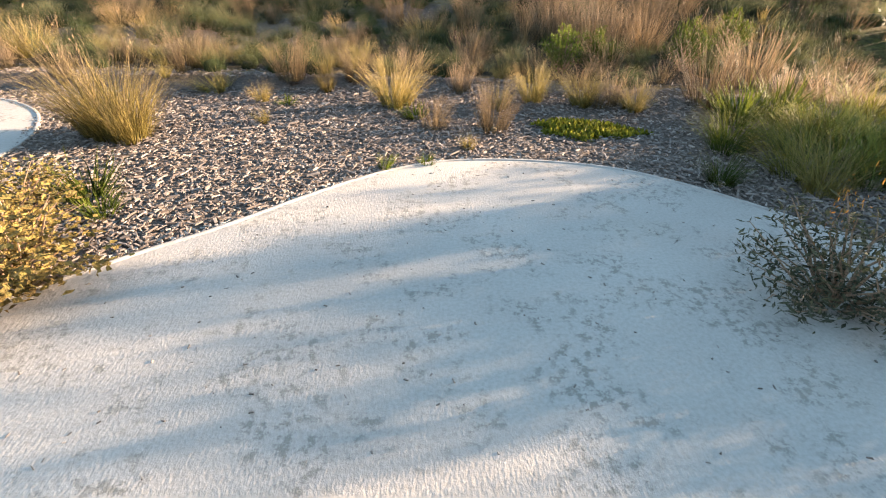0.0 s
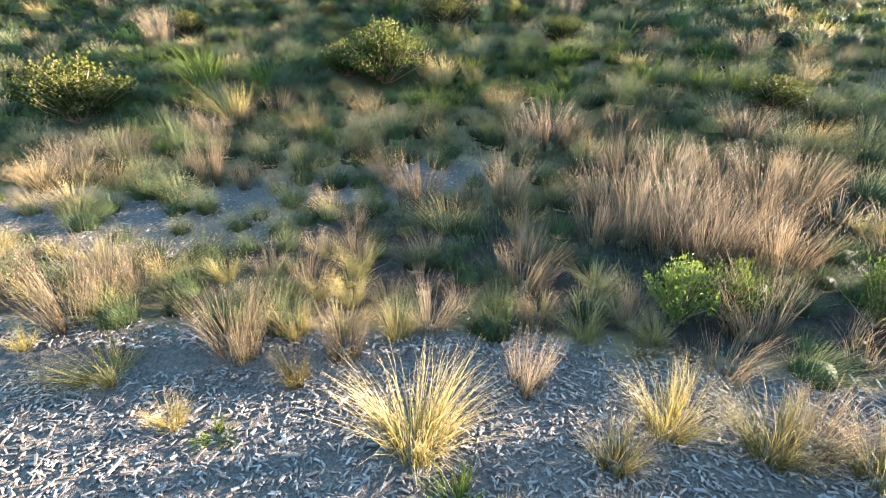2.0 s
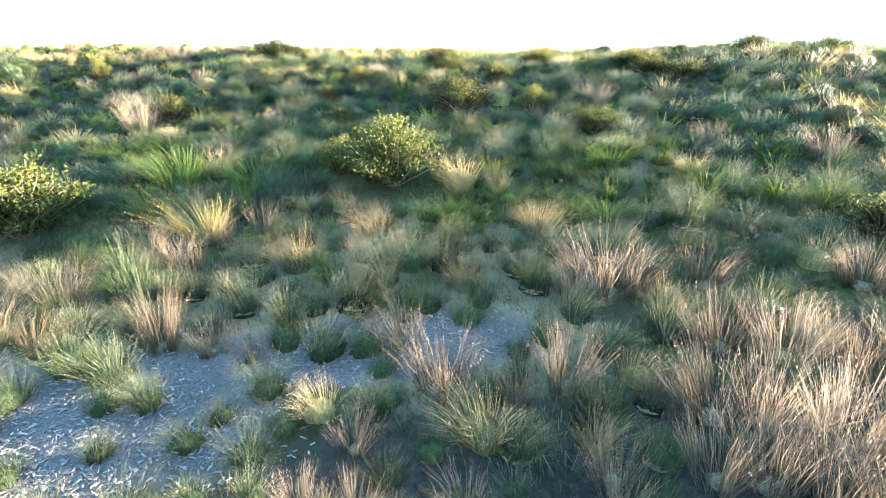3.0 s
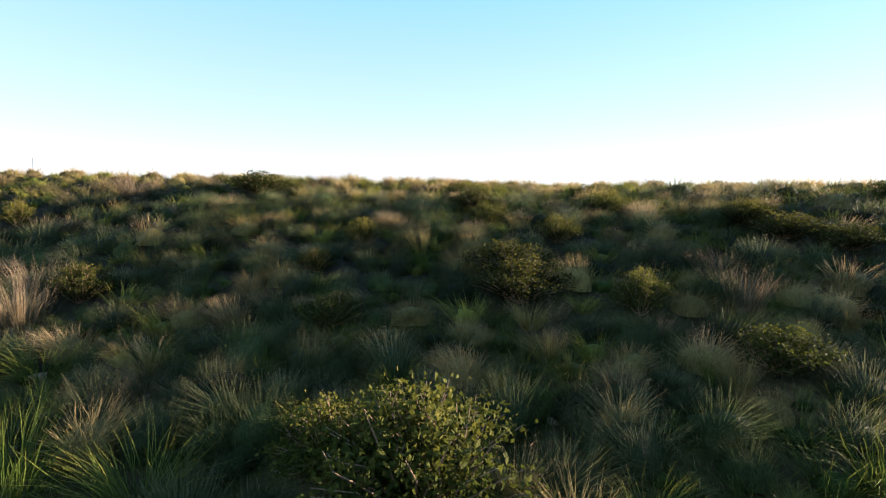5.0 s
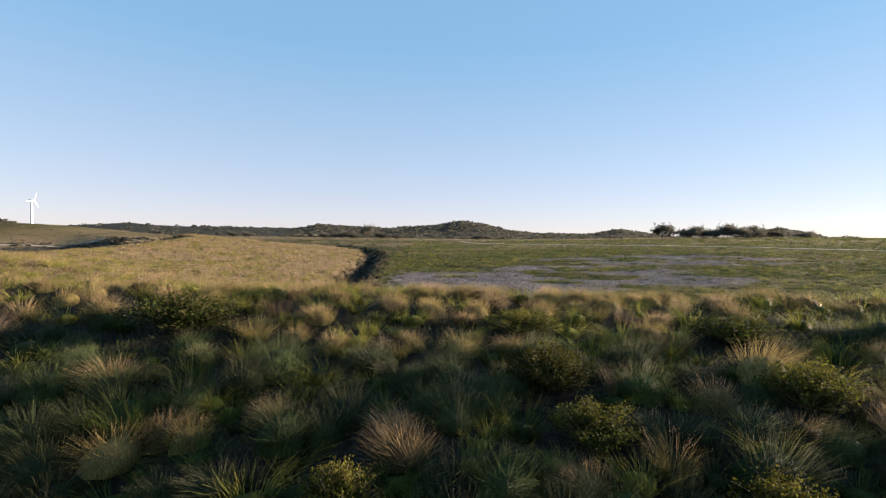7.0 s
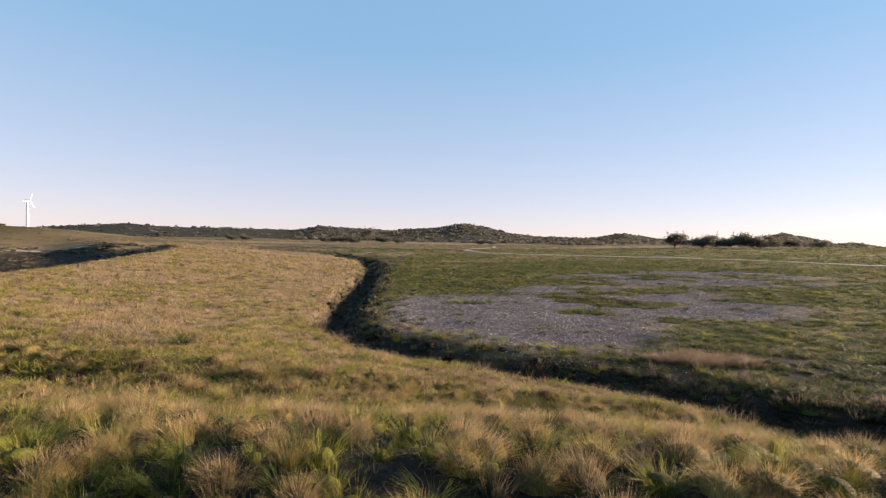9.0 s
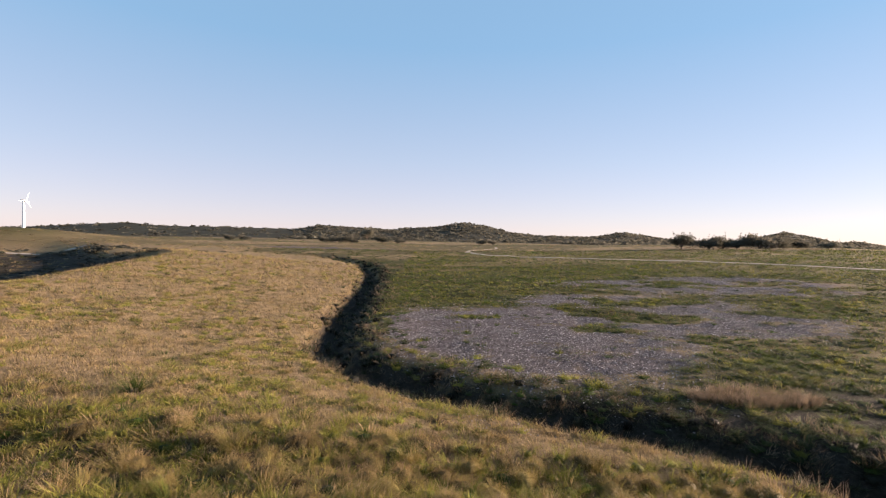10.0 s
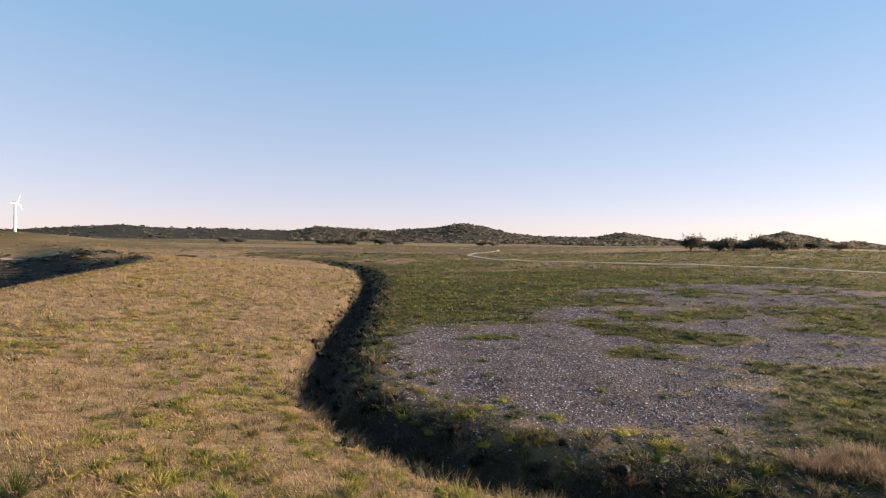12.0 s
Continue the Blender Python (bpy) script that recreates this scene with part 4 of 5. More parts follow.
SHRUB_A = [(-5.26, 9.15, 0.99, 1.35), (-1.13, 9.83, 0.94, 1.22), (-1.77, 10.2, 0.6, 0.8), (1.63, 10.83, 0.45, 0.74), (0.91, 11.81, 0.53, 0.55), (-2.15, 12.07, 0.41, 0.66), (-0.2, 12.28, 0.58, 0.98), (3.46, 8.1, 0.42, 0.8), (3.64, 12.64, 0.37, 0.76), (-0.27, 12.88, 0.5, 1.02), (5.5, 12.89, 0.34, 0.5), (-5.41, 12.92, 0.58, 0.7), (3.23, 13.19, 0.39, 0.89), (-2.64, 13.26, 0.32, 0.43), (0.49, 13.61, 0.44, 0.6), (3.12, 13.78, 0.4, 0.84), (-2.15, 13.89, 0.45, 0.52), (-0.37, 14.41, 0.44, 0.63), (1.52, 14.77, 0.46, 0.69), (-8.06, 15.17, 0.51, 0.47), (-0.51, 15.25, 0.5, 0.78)]
SHRUB_B = [(5.6, 14.2, 0.45, 0.85), (6.8, 13.8, 0.4, 0.9), (1.78, 16.15, 0.38, 0.91), (-0.59, 16.52, 0.31, 0.91), (-4.63, 16.62, 0.51, 1.23)]
for name, lists in (("gold", (GOLD_A, GOLD_B, GOLD_C, GOLD_D)), ("straw", (STRAW_A, STRAW_B, STRAW_C, STRAW_D)), ("green", (GREEN_A, GREEN_B, GREEN_C)), ("soft", (SOFT_A,)), ("sprout", (SPROUT_A,))):
    for x, y, tall, wide in sum(lists, []):
        if y > 16.5:
            tall, wide = tall * 0.68, wide * 0.72
        tussock(name, x, y, tall, wide, "in the mulch bed" if y < 4.6 else "on the slope")
# thick sunlit grass beside the slab
for k in range(16):
    x, y = rng.uniform(1.8, 3.2), rng.uniform(2.4, 3.6)
    tussock(("green", "olive", "sprout", "olive")[k % 4], x, y, rng.uniform(0.3, 0.46), rng.uniform(0.4, 0.6), "beside the concrete")
# a bank of taller grass along the path's sunny edge
for k in range(16):
    x, y = 2.55 + 0.17 * k, 1.62 - 0.19 * k
    for off in ((0.42, 1.0) if k > 4 else (0.42,)):
        tussock(("green", "soft", "straw", "gold")[(k + int(off)) % 4], x + off * 0.75 + 0.1 * math.sin(k * 2.1), y + off * 0.65, 0.72 + 0.15 * math.sin(k * 1.7), 0.75, "along the path's edge")


# ---- shrubs ----
def shrub_parts(seed, leaf_mat, leaf_size, leaf_long, n_stems, per_stem, up, flop=0.45):
    """Stems and leaves of a shrub one metre wide and one high."""
    r = np.random.default_rng(seed)
    bm, centres, heights = bmesh.new(), [], []
    for _ in range(n_stems):
        az, reach, top = r.uniform(0, 6.28), 0.5 * r.uniform(0.02, 1.0) ** 0.6, r.uniform(0.6, 1.0)
        top *= 1.02 - flop * (reach / 0.5) ** 2
        tip = np.array([math.cos(az) * reach, math.sin(az) * reach, top])
        p = [np.array([0.03 * math.cos(az), 0.03 * math.sin(az), 0]), tip * (0.4, 0.4, 0.45) + r.normal(0, 0.02, 3), tip * (0.75, 0.75, 0.8) + r.normal(0, 0.03, 3), tip]
        tube(bm, p, (0.008, 0.006, 0.004, 0.002), 5)
        for _ in range(per_stem):
            u = r.uniform(0.14, 1.0) ** 0.9 * 3
            k = min(int(u), 2)
            q = p[k] + (p[k + 1] - p[k]) * (u - k)
            centres.append(q + r.normal(0, 0.045, 3) * (1, 1, 0.8))
            # lower leaves get the ramp's dark end, painting in shade inside the bush
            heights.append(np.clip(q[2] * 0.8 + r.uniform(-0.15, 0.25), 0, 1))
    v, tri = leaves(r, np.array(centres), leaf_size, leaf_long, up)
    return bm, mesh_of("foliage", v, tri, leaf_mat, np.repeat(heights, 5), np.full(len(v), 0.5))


def shrub(seed, leaf_mat, leaf_size, leaf_long, n_stems, per_stem, up, label, group=""):
    root = new("shrub")
    bm, foliage_mesh = shrub_parts(seed, leaf_mat, leaf_size, leaf_long, n_stems, per_stem, up)
    part("framework", bm, TWIG, root, "thin brown woody stems")
    hold("foliage", foliage_mesh, root)
    return tagged(root, label, "shrub", group)


def put(ob, x, y, wide, tall, turn=0.0):
    ob.matrix_basis = Matrix.LocRotScale((x, y, ground_at(x, y) - 0.02), Euler((0, 0, turn)), (wide, wide, tall))
    STAND.append((x, y, wide * 0.42))
    return ob


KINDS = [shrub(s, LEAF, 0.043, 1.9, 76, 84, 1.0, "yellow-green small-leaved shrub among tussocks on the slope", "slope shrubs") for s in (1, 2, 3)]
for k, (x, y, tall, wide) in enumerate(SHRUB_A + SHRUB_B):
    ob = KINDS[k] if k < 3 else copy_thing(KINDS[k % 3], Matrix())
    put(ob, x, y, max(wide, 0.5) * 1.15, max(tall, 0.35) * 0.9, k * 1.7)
# fresh green bushes at the foot of the slope
FRESH = shrub(11, BRIGHT, 0.06, 3.2, 40, 60, 1.0, "bright green feathery bush at the foot of the slope", "fresh bushes")
put(FRESH, 1.15, 4.88, 0.5, 0.46)
for x, y, wide, tall in ((1.46, 4.9, 0.48, 0.44), (2.28, 4.8, 0.45, 0.5), (2.8, 5.1, 0.45, 0.5)):
    put(copy_thing(FRESH, Matrix()), x, y, wide, tall, x)
put(shrub(21, BRONZE, 0.045, 1.5, 60, 44, 0.3, "low bronze-green shrub with round leaves spilling onto the concrete"), -1.62, 1.46, 0.9, 0.40, 0.4)
put(shrub(22, BRONZE, 0.045, 1.5, 44, 40, 0.3, "straggling bronze shrub with yellowed round leaves in the mulch"), -2.0, 1.95, 0.75, 0.34, 2.0)
EDGE_SHRUB = put(shrub(23, NARROW, 0.052, 4.0, 48, 56, 0.5, "grey-green narrow-leaved shrub with orange shoots over the concrete edge"), 1.46, 1.42, 0.84, 0.42, 1.1)
bm, shoot_leaves = shrub_parts(25, AMBER, 0.06, 4.0, 6, 12, 0.7, 0.0)
bm.free()
shoot = hold("shoot_leaves", shoot_leaves, EDGE_SHRUB, "upright orange and yellow shoot")
shoot.matrix_basis = Matrix.LocRotScale((0.05, 0.12, 0.35), None, (0.3, 0.3, 0.95))
put(shrub(24, NARROW, 0.06, 5.0, 40, 40, 0.5, "thin grey narrow-leaved shrub beside the concrete"), 2.0, 1.15, 0.8, 0.40, 2.6)


# tall thin shrubs beside the path, whose shade falls over the slab
TALL = shrub(31, NARROW, 0.05, 4.0, 80, 70, 0.7, "tall sparse grey-green shrub standing beside the concrete path", "tall shrubs")
put(TALL, 5.3, -0.65, 1.5, 1.5)
for k in range(1, 6):
    put(copy_thing(TALL, Matrix()), 5.3 + 0.5 * (k % 2), -0.65 + 0.8 * k, 1.5 + 0.1 * (k % 3), 1.5 + 0.12 * (k % 3), k * 1.3)


# ---- filling: smaller tussocks where none stands out ----
CELLS = {}


def note(x, y, room):
    CELLS.setdefault((int(x // 1), int(y // 1)), []).append((x, y, room))


def clear_of(x, y, margin=0.0):
    i, j = int(x // 1), int(y // 1)
    return all((x - a) ** 2 + (y - b) ** 2 > (c + margin) ** 2 for p in (i - 1, i, i + 1) for q in (j - 1, j, j + 1) for a, b, c in CELLS.get((p, q), ()))


def filling():
    r = np.random.default_rng(33)
    for place in STAND:
        note(*place)
    things, rest = 0, {k: [] for k in HABIT}
    n = 14500
    ys = 4.3 + 19.7 * r.uniform(0, 1, n)
    xs = -1.5 + (r.uniform(0, 1, n) - 0.5) * 2 * (3.0 + 0.62 * ys)
    bed, patches = zones(xs, ys)["mulch"], fbm(xs * 0.35, ys * 0.35, 51) + r.uniform(-0.15, 0.15, n)
    zs, ditch = ground_height(xs, ys), away(xs, ys, DITCH)
    for x, y, z, m, patch, gap in zip(xs, ys, zs, bed, patches, ditch):
        if bed_line(x, y) < 4.65 or gap < 1.3  or (m > 0.5 and r.uniform() > 0.25) or (y < 6.4 and r.uniform() < 0.5) or not clear_of(x, y, 0.02):
            continue
        pick = r.uniform()
        if y > 16.2 + 0.5 * math.sin(x * 0.9):
            # the crest: short yellow-green straps between blond domes
            kind = "olive" if pick < 0.36 else "blond" if pick < 0.74 + 0.2 * (patch - 0.5) else "green" if pick < 0.90 else "gold" if pick < 0.95 else "straw"
        elif y < 6.2:
            kind = "straw" if pick < 0.32 else "gold" if pick < 0.46 else "soft"
        elif patch > 0.84:
            kind = "straw"
        elif patch < 0.36 or pick > 0.80:
            kind = "green" if y > 8.5 else "soft"
        elif pick > 0.66:
            kind = "olive" if y > 8 else "straw" if pick > 0.75 else "soft"
        else:
            kind = "blond" if pick < 0.17 else "soft"
        wide = r.uniform(0.36, 0.74) * (0.75 if kind in ("green", "straw", "olive", "gold") else 1.0)
        tall = wide * {"straw": 0.85, "green": 0.72, "gold": 0.8, "olive": 0.72, "soft": 0.62, "blond": 0.62}[kind] * r.uniform(0.8, 1.2)
        if y < 6.2:
            wide, tall = wide * 0.8, tall * 0.75
        if y > 16.2:
            wide, tall = min(wide, 0.55), min(tall, 0.34)
        note(x, y, wide * (0.40 if y < 16.2 else 0.52))
        if things < 80 and y < 9 and abs(x + 0.5) < 4:
            tussock(kind, x, y, tall, wide)
            things += 1
        else:
            rest[kind].append((x, y, z - 0.015, r.uniform(0, 6.28), wide / (1.05 if kind in ("soft", "blond") else 1.15), tall / 0.95))
    for kind, places in rest.items():
        if len(places) < 3:
            continue
        count, broad = {"soft": (270, 1.9), "blond": (270, 1.9), "green": (80, 1.9), "olive": (80, 1.9)}.get(kind, (110, 1.9))
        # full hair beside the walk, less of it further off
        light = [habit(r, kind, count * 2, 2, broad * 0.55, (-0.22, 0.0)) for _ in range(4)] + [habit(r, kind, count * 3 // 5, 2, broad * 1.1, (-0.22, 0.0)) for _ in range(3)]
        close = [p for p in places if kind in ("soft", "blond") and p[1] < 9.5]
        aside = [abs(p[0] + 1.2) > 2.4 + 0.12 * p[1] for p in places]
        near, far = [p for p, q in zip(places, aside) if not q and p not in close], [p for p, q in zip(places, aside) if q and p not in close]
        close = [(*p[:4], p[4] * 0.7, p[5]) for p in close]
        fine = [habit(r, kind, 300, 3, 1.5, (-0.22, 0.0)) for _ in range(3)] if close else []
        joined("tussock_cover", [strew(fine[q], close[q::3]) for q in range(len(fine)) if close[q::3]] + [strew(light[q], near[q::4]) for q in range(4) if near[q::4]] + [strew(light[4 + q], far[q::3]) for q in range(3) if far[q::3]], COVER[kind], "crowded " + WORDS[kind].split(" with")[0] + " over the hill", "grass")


filling()


# ---- grass of the far side, the plain and the ditch ----
def far_grass():
    r = np.random.default_rng(44)
    kinds = {k: [] for k in ("gold", "straw", "green", "soft", "blond", "bright")}
    n = 22000
    y = 20.3 + 74.7 * r.uniform(0, 1, n) ** 1.75
    x = -2.5 + (r.uniform(0, 1, n) - 0.5) * 2 * (5 + 1.02 * (y - 14))
    z = ground_height(x, y)
    zone = zones(x, y)
    side = np.interp(y, DITCH[:, 1], DITCH[:, 0]) - x
    d = away(x, y, DITCH)
    t = away(x, y, TRACK)
    patch = fbm(x * 0.25, y * 0.25, 61)
    pick = r.uniform(0, 1, n)
    size = r.uniform(0.7, 1.3, n)
    for k in range(n):
        if t[k] < 1.1:
            continue
        g = zone["gravel"][k]
        if d[k] < (2.2 if side[k] < 0 else 0.9):
            kind, wide, tall = ("straw" if pick[k] < 0.5 else "soft"), 0.36, 0.2
            tall *= 0.8 if side[k] < 0 else 1.0
        elif side[k] > 0:
            if size[k] > 0.9:
                continue
            # sunny mound: thick dry grass with greener heads
            if y[k] < 25 and 0.62 <= pick[k] < 0.92:
                kind, wide, tall = "blond", 0.36, 0.18
            elif pick[k] < 0.2:
                kind, wide, tall = "straw", 0.36, 0.18
            elif pick[k] < 0.62:
                kind, wide, tall = "blond", 0.42, 0.19
            elif pick[k] < 0.74:
                kind, wide, tall = "gold", 0.36, 0.2
            elif patch[k] > 0.45:
                kind, wide, tall = "green", 0.34, 0.2
            else:
                kind, wide, tall = "soft", 0.34, 0.18
        else:
            if zone["soil_shade"][k] > 0.42 and size[k] < 1.1:
                continue
            if g > 0.35 and pick[k] < 0.72 + 0.25 * g:
                continue
            if zone["green"][k] > 0.4 and pick[k] > 0.2:
                kind, wide, tall = "bright" if patch[k] > 0.5 else "green" if pick[k] > 0.55 else "soft", 0.46, 0.10
            else:
                kind, wide, tall = ("straw" if pick[k] < 0.3 else "soft" if pick[k] < 0.75 else "green"), 0.42, 0.10
        grow = 1 + y[k] / 90
        kinds[kind].append((x[k], y[k], z[k] - 0.01, pick[k] * 40, wide * size[k] * grow / 1.1, tall * size[k] * grow / 0.9))
    # the far flat, in larger and sparser heads
    n = 3500
    fy = 90 + 190 * r.uniform(0, 1, n) ** 1.3
    fx = (r.uniform(0, 1, n) - 0.5) * 2.1 * fy
    fz, pick = ground_height(fx, fy), fbm(fx * 0.03, fy * 0.05, 33) + r.uniform(-0.15, 0.15, n)
    for px, py, pz, q in zip(fx, fy, fz, pick):
        kinds["straw" if q > 0.52 else "blond" if q > 0.43 else "soft" if q > 0.37 else "green"].append((px, py, pz - 0.05, q * 60, 1.3, 0.42))
    # a stand of taller dry grass on the plain
    for _ in range(160):
        a, q = r.uniform(0, 6.28), math.sqrt(r.uniform())
        px, py = 5.3 + 1.5 * q * math.cos(a), 27.8 + 0.6 * q * math.sin(a)
        kinds["straw"].append((px, py, ground_at(px, py), a, 0.4, 0.32))
    names = {"gold": "gold-green grass", "straw": "dry pinkish grass", "green": "low green grass", "soft": "grey-green low grass", "blond": "blond matted grass", "bright": "bright green ground cover"}
    for kind, places in kinds.items():
        h = HABIT["sprout" if kind == "bright" else kind]
        if kind in ("soft", "blond", "green", "bright"):
            light = [mound(r, 46, 1, 0.026, 0.32, 0.9, (-0.2, 0.0), None) for _ in range(3)] + [mound(r, 18, 1, 0.06, 0.32, 0.9, (-0.2, 0.0), None) for _ in range(3)]
        else:
            light = [blades(r, 42, 1, h[2] * 1.2, h[3], 0.02, 0.34, (0.4, 1.05)) for _ in range(3)] + [blades(r, 16, 1, h[2] * 1.3, h[3], 0.05, 0.34, (0.4, 1.05)) for _ in range(3)]
        if kind in ("blond", "straw", "gold"):
            # dry kinds keep the ramp's upper part, leaving out the painted dark feet
            light = [(v, tri, 0.45 + 0.55 * t) for v, tri, t in light]
        near, far = [p for p in places if p[1] < 31], [p for p in places if p[1] >= 31]
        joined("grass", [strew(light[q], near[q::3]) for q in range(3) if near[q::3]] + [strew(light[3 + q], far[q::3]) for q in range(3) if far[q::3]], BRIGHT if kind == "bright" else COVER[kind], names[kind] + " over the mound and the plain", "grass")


far_grass()


# ---- short sward: single blades, thicker here and thinner there ----
def sward(seed, n, where, mat, high, broad, foot, label, lean=0.8):
    """where(r, n) gives places; blades grow with the distance from the crest, as fewer stand there."""
    r = np.random.default_rng(seed)
    x, y = where(r, n)
    z = ground_height(x, y)
    far = 1 + np.clip(y - 24, 0, 60) / 14
    ln = r.uniform(*high, len(x)) * (1 + 0.35 * (far - 1))
    az, th = r.uniform(0, 2 * np.pi, len(x)), lean * r.uniform(0.1, 1.1, len(x))
    wide = broad * far * r.uniform(0.6, 1.4, len(x))
    turn = r.uniform(0, 2 * np.pi, len(x))
    side = np.stack([np.cos(turn), np.sin(turn), 0 * turn], 1) * (wide / 2)[:, None]
    root = np.stack([x, y, z - 0.01], 1)
    tip = root + np.stack([np.cos(az) * np.sin(th) - 0.25, np.sin(az) * np.sin(th), np.cos(th)], 1) * ln[:, None]
    v = np.stack([root - side, root + side, tip], 1).reshape(-1, 3)
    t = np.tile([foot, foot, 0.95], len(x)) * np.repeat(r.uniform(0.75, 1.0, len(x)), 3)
    tint = np.repeat(np.modf(fbm(x * 0.9, y * 0.9, seed) * 3.0 + r.uniform(0, 0.2, len(x)))[0], 3)
    me = mesh_of("sward", v, np.arange(len(v)).reshape(-1, 3), mat, t, tint)
    return tagged(new("sward", me), label, "grass", kind="stuff")


def on_mound(low, high, seed):
    """Places on the near side of the ditch, past the crest, where a patchy noise lies between low and high."""
    def where(r, n):
        y = 23.2 + 41 * r.uniform(0, 1, n) ** 1.7
        x = -2.5 + (r.uniform(0, 1, n) - 0.5) * 2 * (5 + 1.02 * (y - 14))
        side, d = np.interp(y, DITCH[:, 1], DITCH[:, 0]) - x, away(x, y, DITCH)
        patch = fbm(x * 0.8, y * 0.8, seed)
        keep = (side > 0) & (d > 0.45) & (patch > low) & (patch < high) & (zones(x, y)["soil_shade"] < 0.6)
        return x[keep], y[keep]
    return where


def on_slope(r, n):
    y = 5.3 + 15 * r.uniform(0, 1, n)
    x = -1.5 + (r.uniform(0, 1, n) - 0.5) * 2 * (2.5 + 0.6 * y)
    keep = (zones(x, y)["mulch"] < 0.35) & (fbm(x * 0.7, y * 0.7, 17) > 0.36)
    return x[keep], y[keep]


def on_plain(low, high):
    """Places on the green parts of the plain."""
    def where(r, n):
        y = 25 + 60 * r.uniform(0, 1, n) ** 1.5
        x = -6 + r.uniform(0, 1, n) * (14 + 1.05 * (y - 14))
        side, zone, patch = np.interp(y, DITCH[:, 1], DITCH[:, 0]) - x, zones(x, y), fbm(x * 0.35, y * 0.6, 18)
        keep = (side < -1.2) & (patch > low) & (patch < high) & (r.uniform(0, 1, n) < zone["green"] * 1.2 - zone["gravel"]) & (zone["soil_shade"] < 0.5) & (away(x, y, TRACK) > 0.9)
        return x[keep], y[keep]
    return where


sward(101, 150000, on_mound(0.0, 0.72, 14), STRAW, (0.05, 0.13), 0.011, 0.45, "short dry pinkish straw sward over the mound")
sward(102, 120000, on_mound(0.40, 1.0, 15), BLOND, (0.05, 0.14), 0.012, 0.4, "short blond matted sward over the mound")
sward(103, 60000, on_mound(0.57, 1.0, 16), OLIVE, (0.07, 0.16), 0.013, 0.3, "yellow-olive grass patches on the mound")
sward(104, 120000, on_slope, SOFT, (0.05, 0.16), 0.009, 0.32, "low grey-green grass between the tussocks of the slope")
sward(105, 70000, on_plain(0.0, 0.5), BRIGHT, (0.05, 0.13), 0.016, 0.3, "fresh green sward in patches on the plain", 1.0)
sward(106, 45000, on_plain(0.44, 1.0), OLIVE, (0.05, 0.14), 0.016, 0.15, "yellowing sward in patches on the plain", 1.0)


# fuller heads that stand out of the mown-looking mound and the plain
def heads():
    r = np.random.default_rng(45)
    n, kinds = 8000, {"green": [], "blond": [], "olive": [], "soft": []}
    y = 20.5 + 36 * r.uniform(0, 1, n) ** 1.6
    x = -2.5 + (r.uniform(0, 1, n) - 0.5) * 2 * (4 + 1.0 * (y - 16))
    z, side, d = ground_height(x, y), np.interp(y, DITCH[:, 1], DITCH[:, 0]) - x, away(x, y, DITCH)
    grav, patch = zones(x, y)["gravel"], fbm(x * 0.3, y * 0.3, 62)
    for k in range(n):
        if d[k] < 1.0 or d[k] > 3.2 and grav[k] > 0.3 and r.uniform() < 0.96 or away(x[k:k + 1], y[k:k + 1], TRACK)[0] < 1.3:
            continue
        q = r.uniform() + (patch[k] - 0.5)
        if side[k] > 0 and y[k] > 24 and patch[k] < 0.42:
            continue
        kind = ("blond" if q < 0.38 else "olive") if side[k] > 0 else ("soft" if q < 0.6 else "green" if q < 0.85 else "olive")
        wide = r.uniform(0.28, 0.56) * (1 if y[k] < 24 else 0.9)
        kinds[kind].append((x[k], y[k], z[k] - 0.02, r.uniform(0, 6.28), wide, wide * r.uniform(0.4, 0.62)))
    for kind, places in kinds.items():
        shapes = [dome(r, 56, 0.034, (-0.2, 0.0), (0.0, 0.6), 6, (0.4, 0.75), 0.24) for _ in range(3)]
        shapes = [(v, tri, 0.15 + 0.8 * t) for v, tri, t in shapes]
        joined("grass_heads", [strew(shapes[q], places[q::3]) for q in range(3)], COVER[kind], WORDS[kind].split(" tussock")[0] + " grass heads on the mound and plain", "grass")


heads()


# dark scrub of the ditch, also added over its sunlit wall to darken it
def ditch_scrub():
    r = np.random.default_rng(47)
    h, places = HABIT["soft"], []
    for a, b in zip(DITCH[1:-2], DITCH[2:-1]):
        for _ in range(int(np.hypot(*(b - a)) * (8 if a[0] < 1 else 5))):
            d = (b - a) / np.hypot(*(b - a))
            x, y = a + (b - a) * r.uniform() + np.array([d[1], -d[0]]) * r.uniform(-0.75, 1.7) + r.normal(0, 0.1, 2)
            places.append((x, y, ground_at(x, y) - 0.03, r.uniform(0, 6), r.uniform(0.3, 0.65), r.uniform(0.16, 0.36)))
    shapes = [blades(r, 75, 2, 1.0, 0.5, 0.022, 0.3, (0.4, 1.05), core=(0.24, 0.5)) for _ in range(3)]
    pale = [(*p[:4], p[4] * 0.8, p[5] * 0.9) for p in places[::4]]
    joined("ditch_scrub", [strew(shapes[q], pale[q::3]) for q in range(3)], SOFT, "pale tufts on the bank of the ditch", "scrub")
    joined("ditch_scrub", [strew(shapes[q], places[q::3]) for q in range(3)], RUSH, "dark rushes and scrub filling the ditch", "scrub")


ditch_scrub()


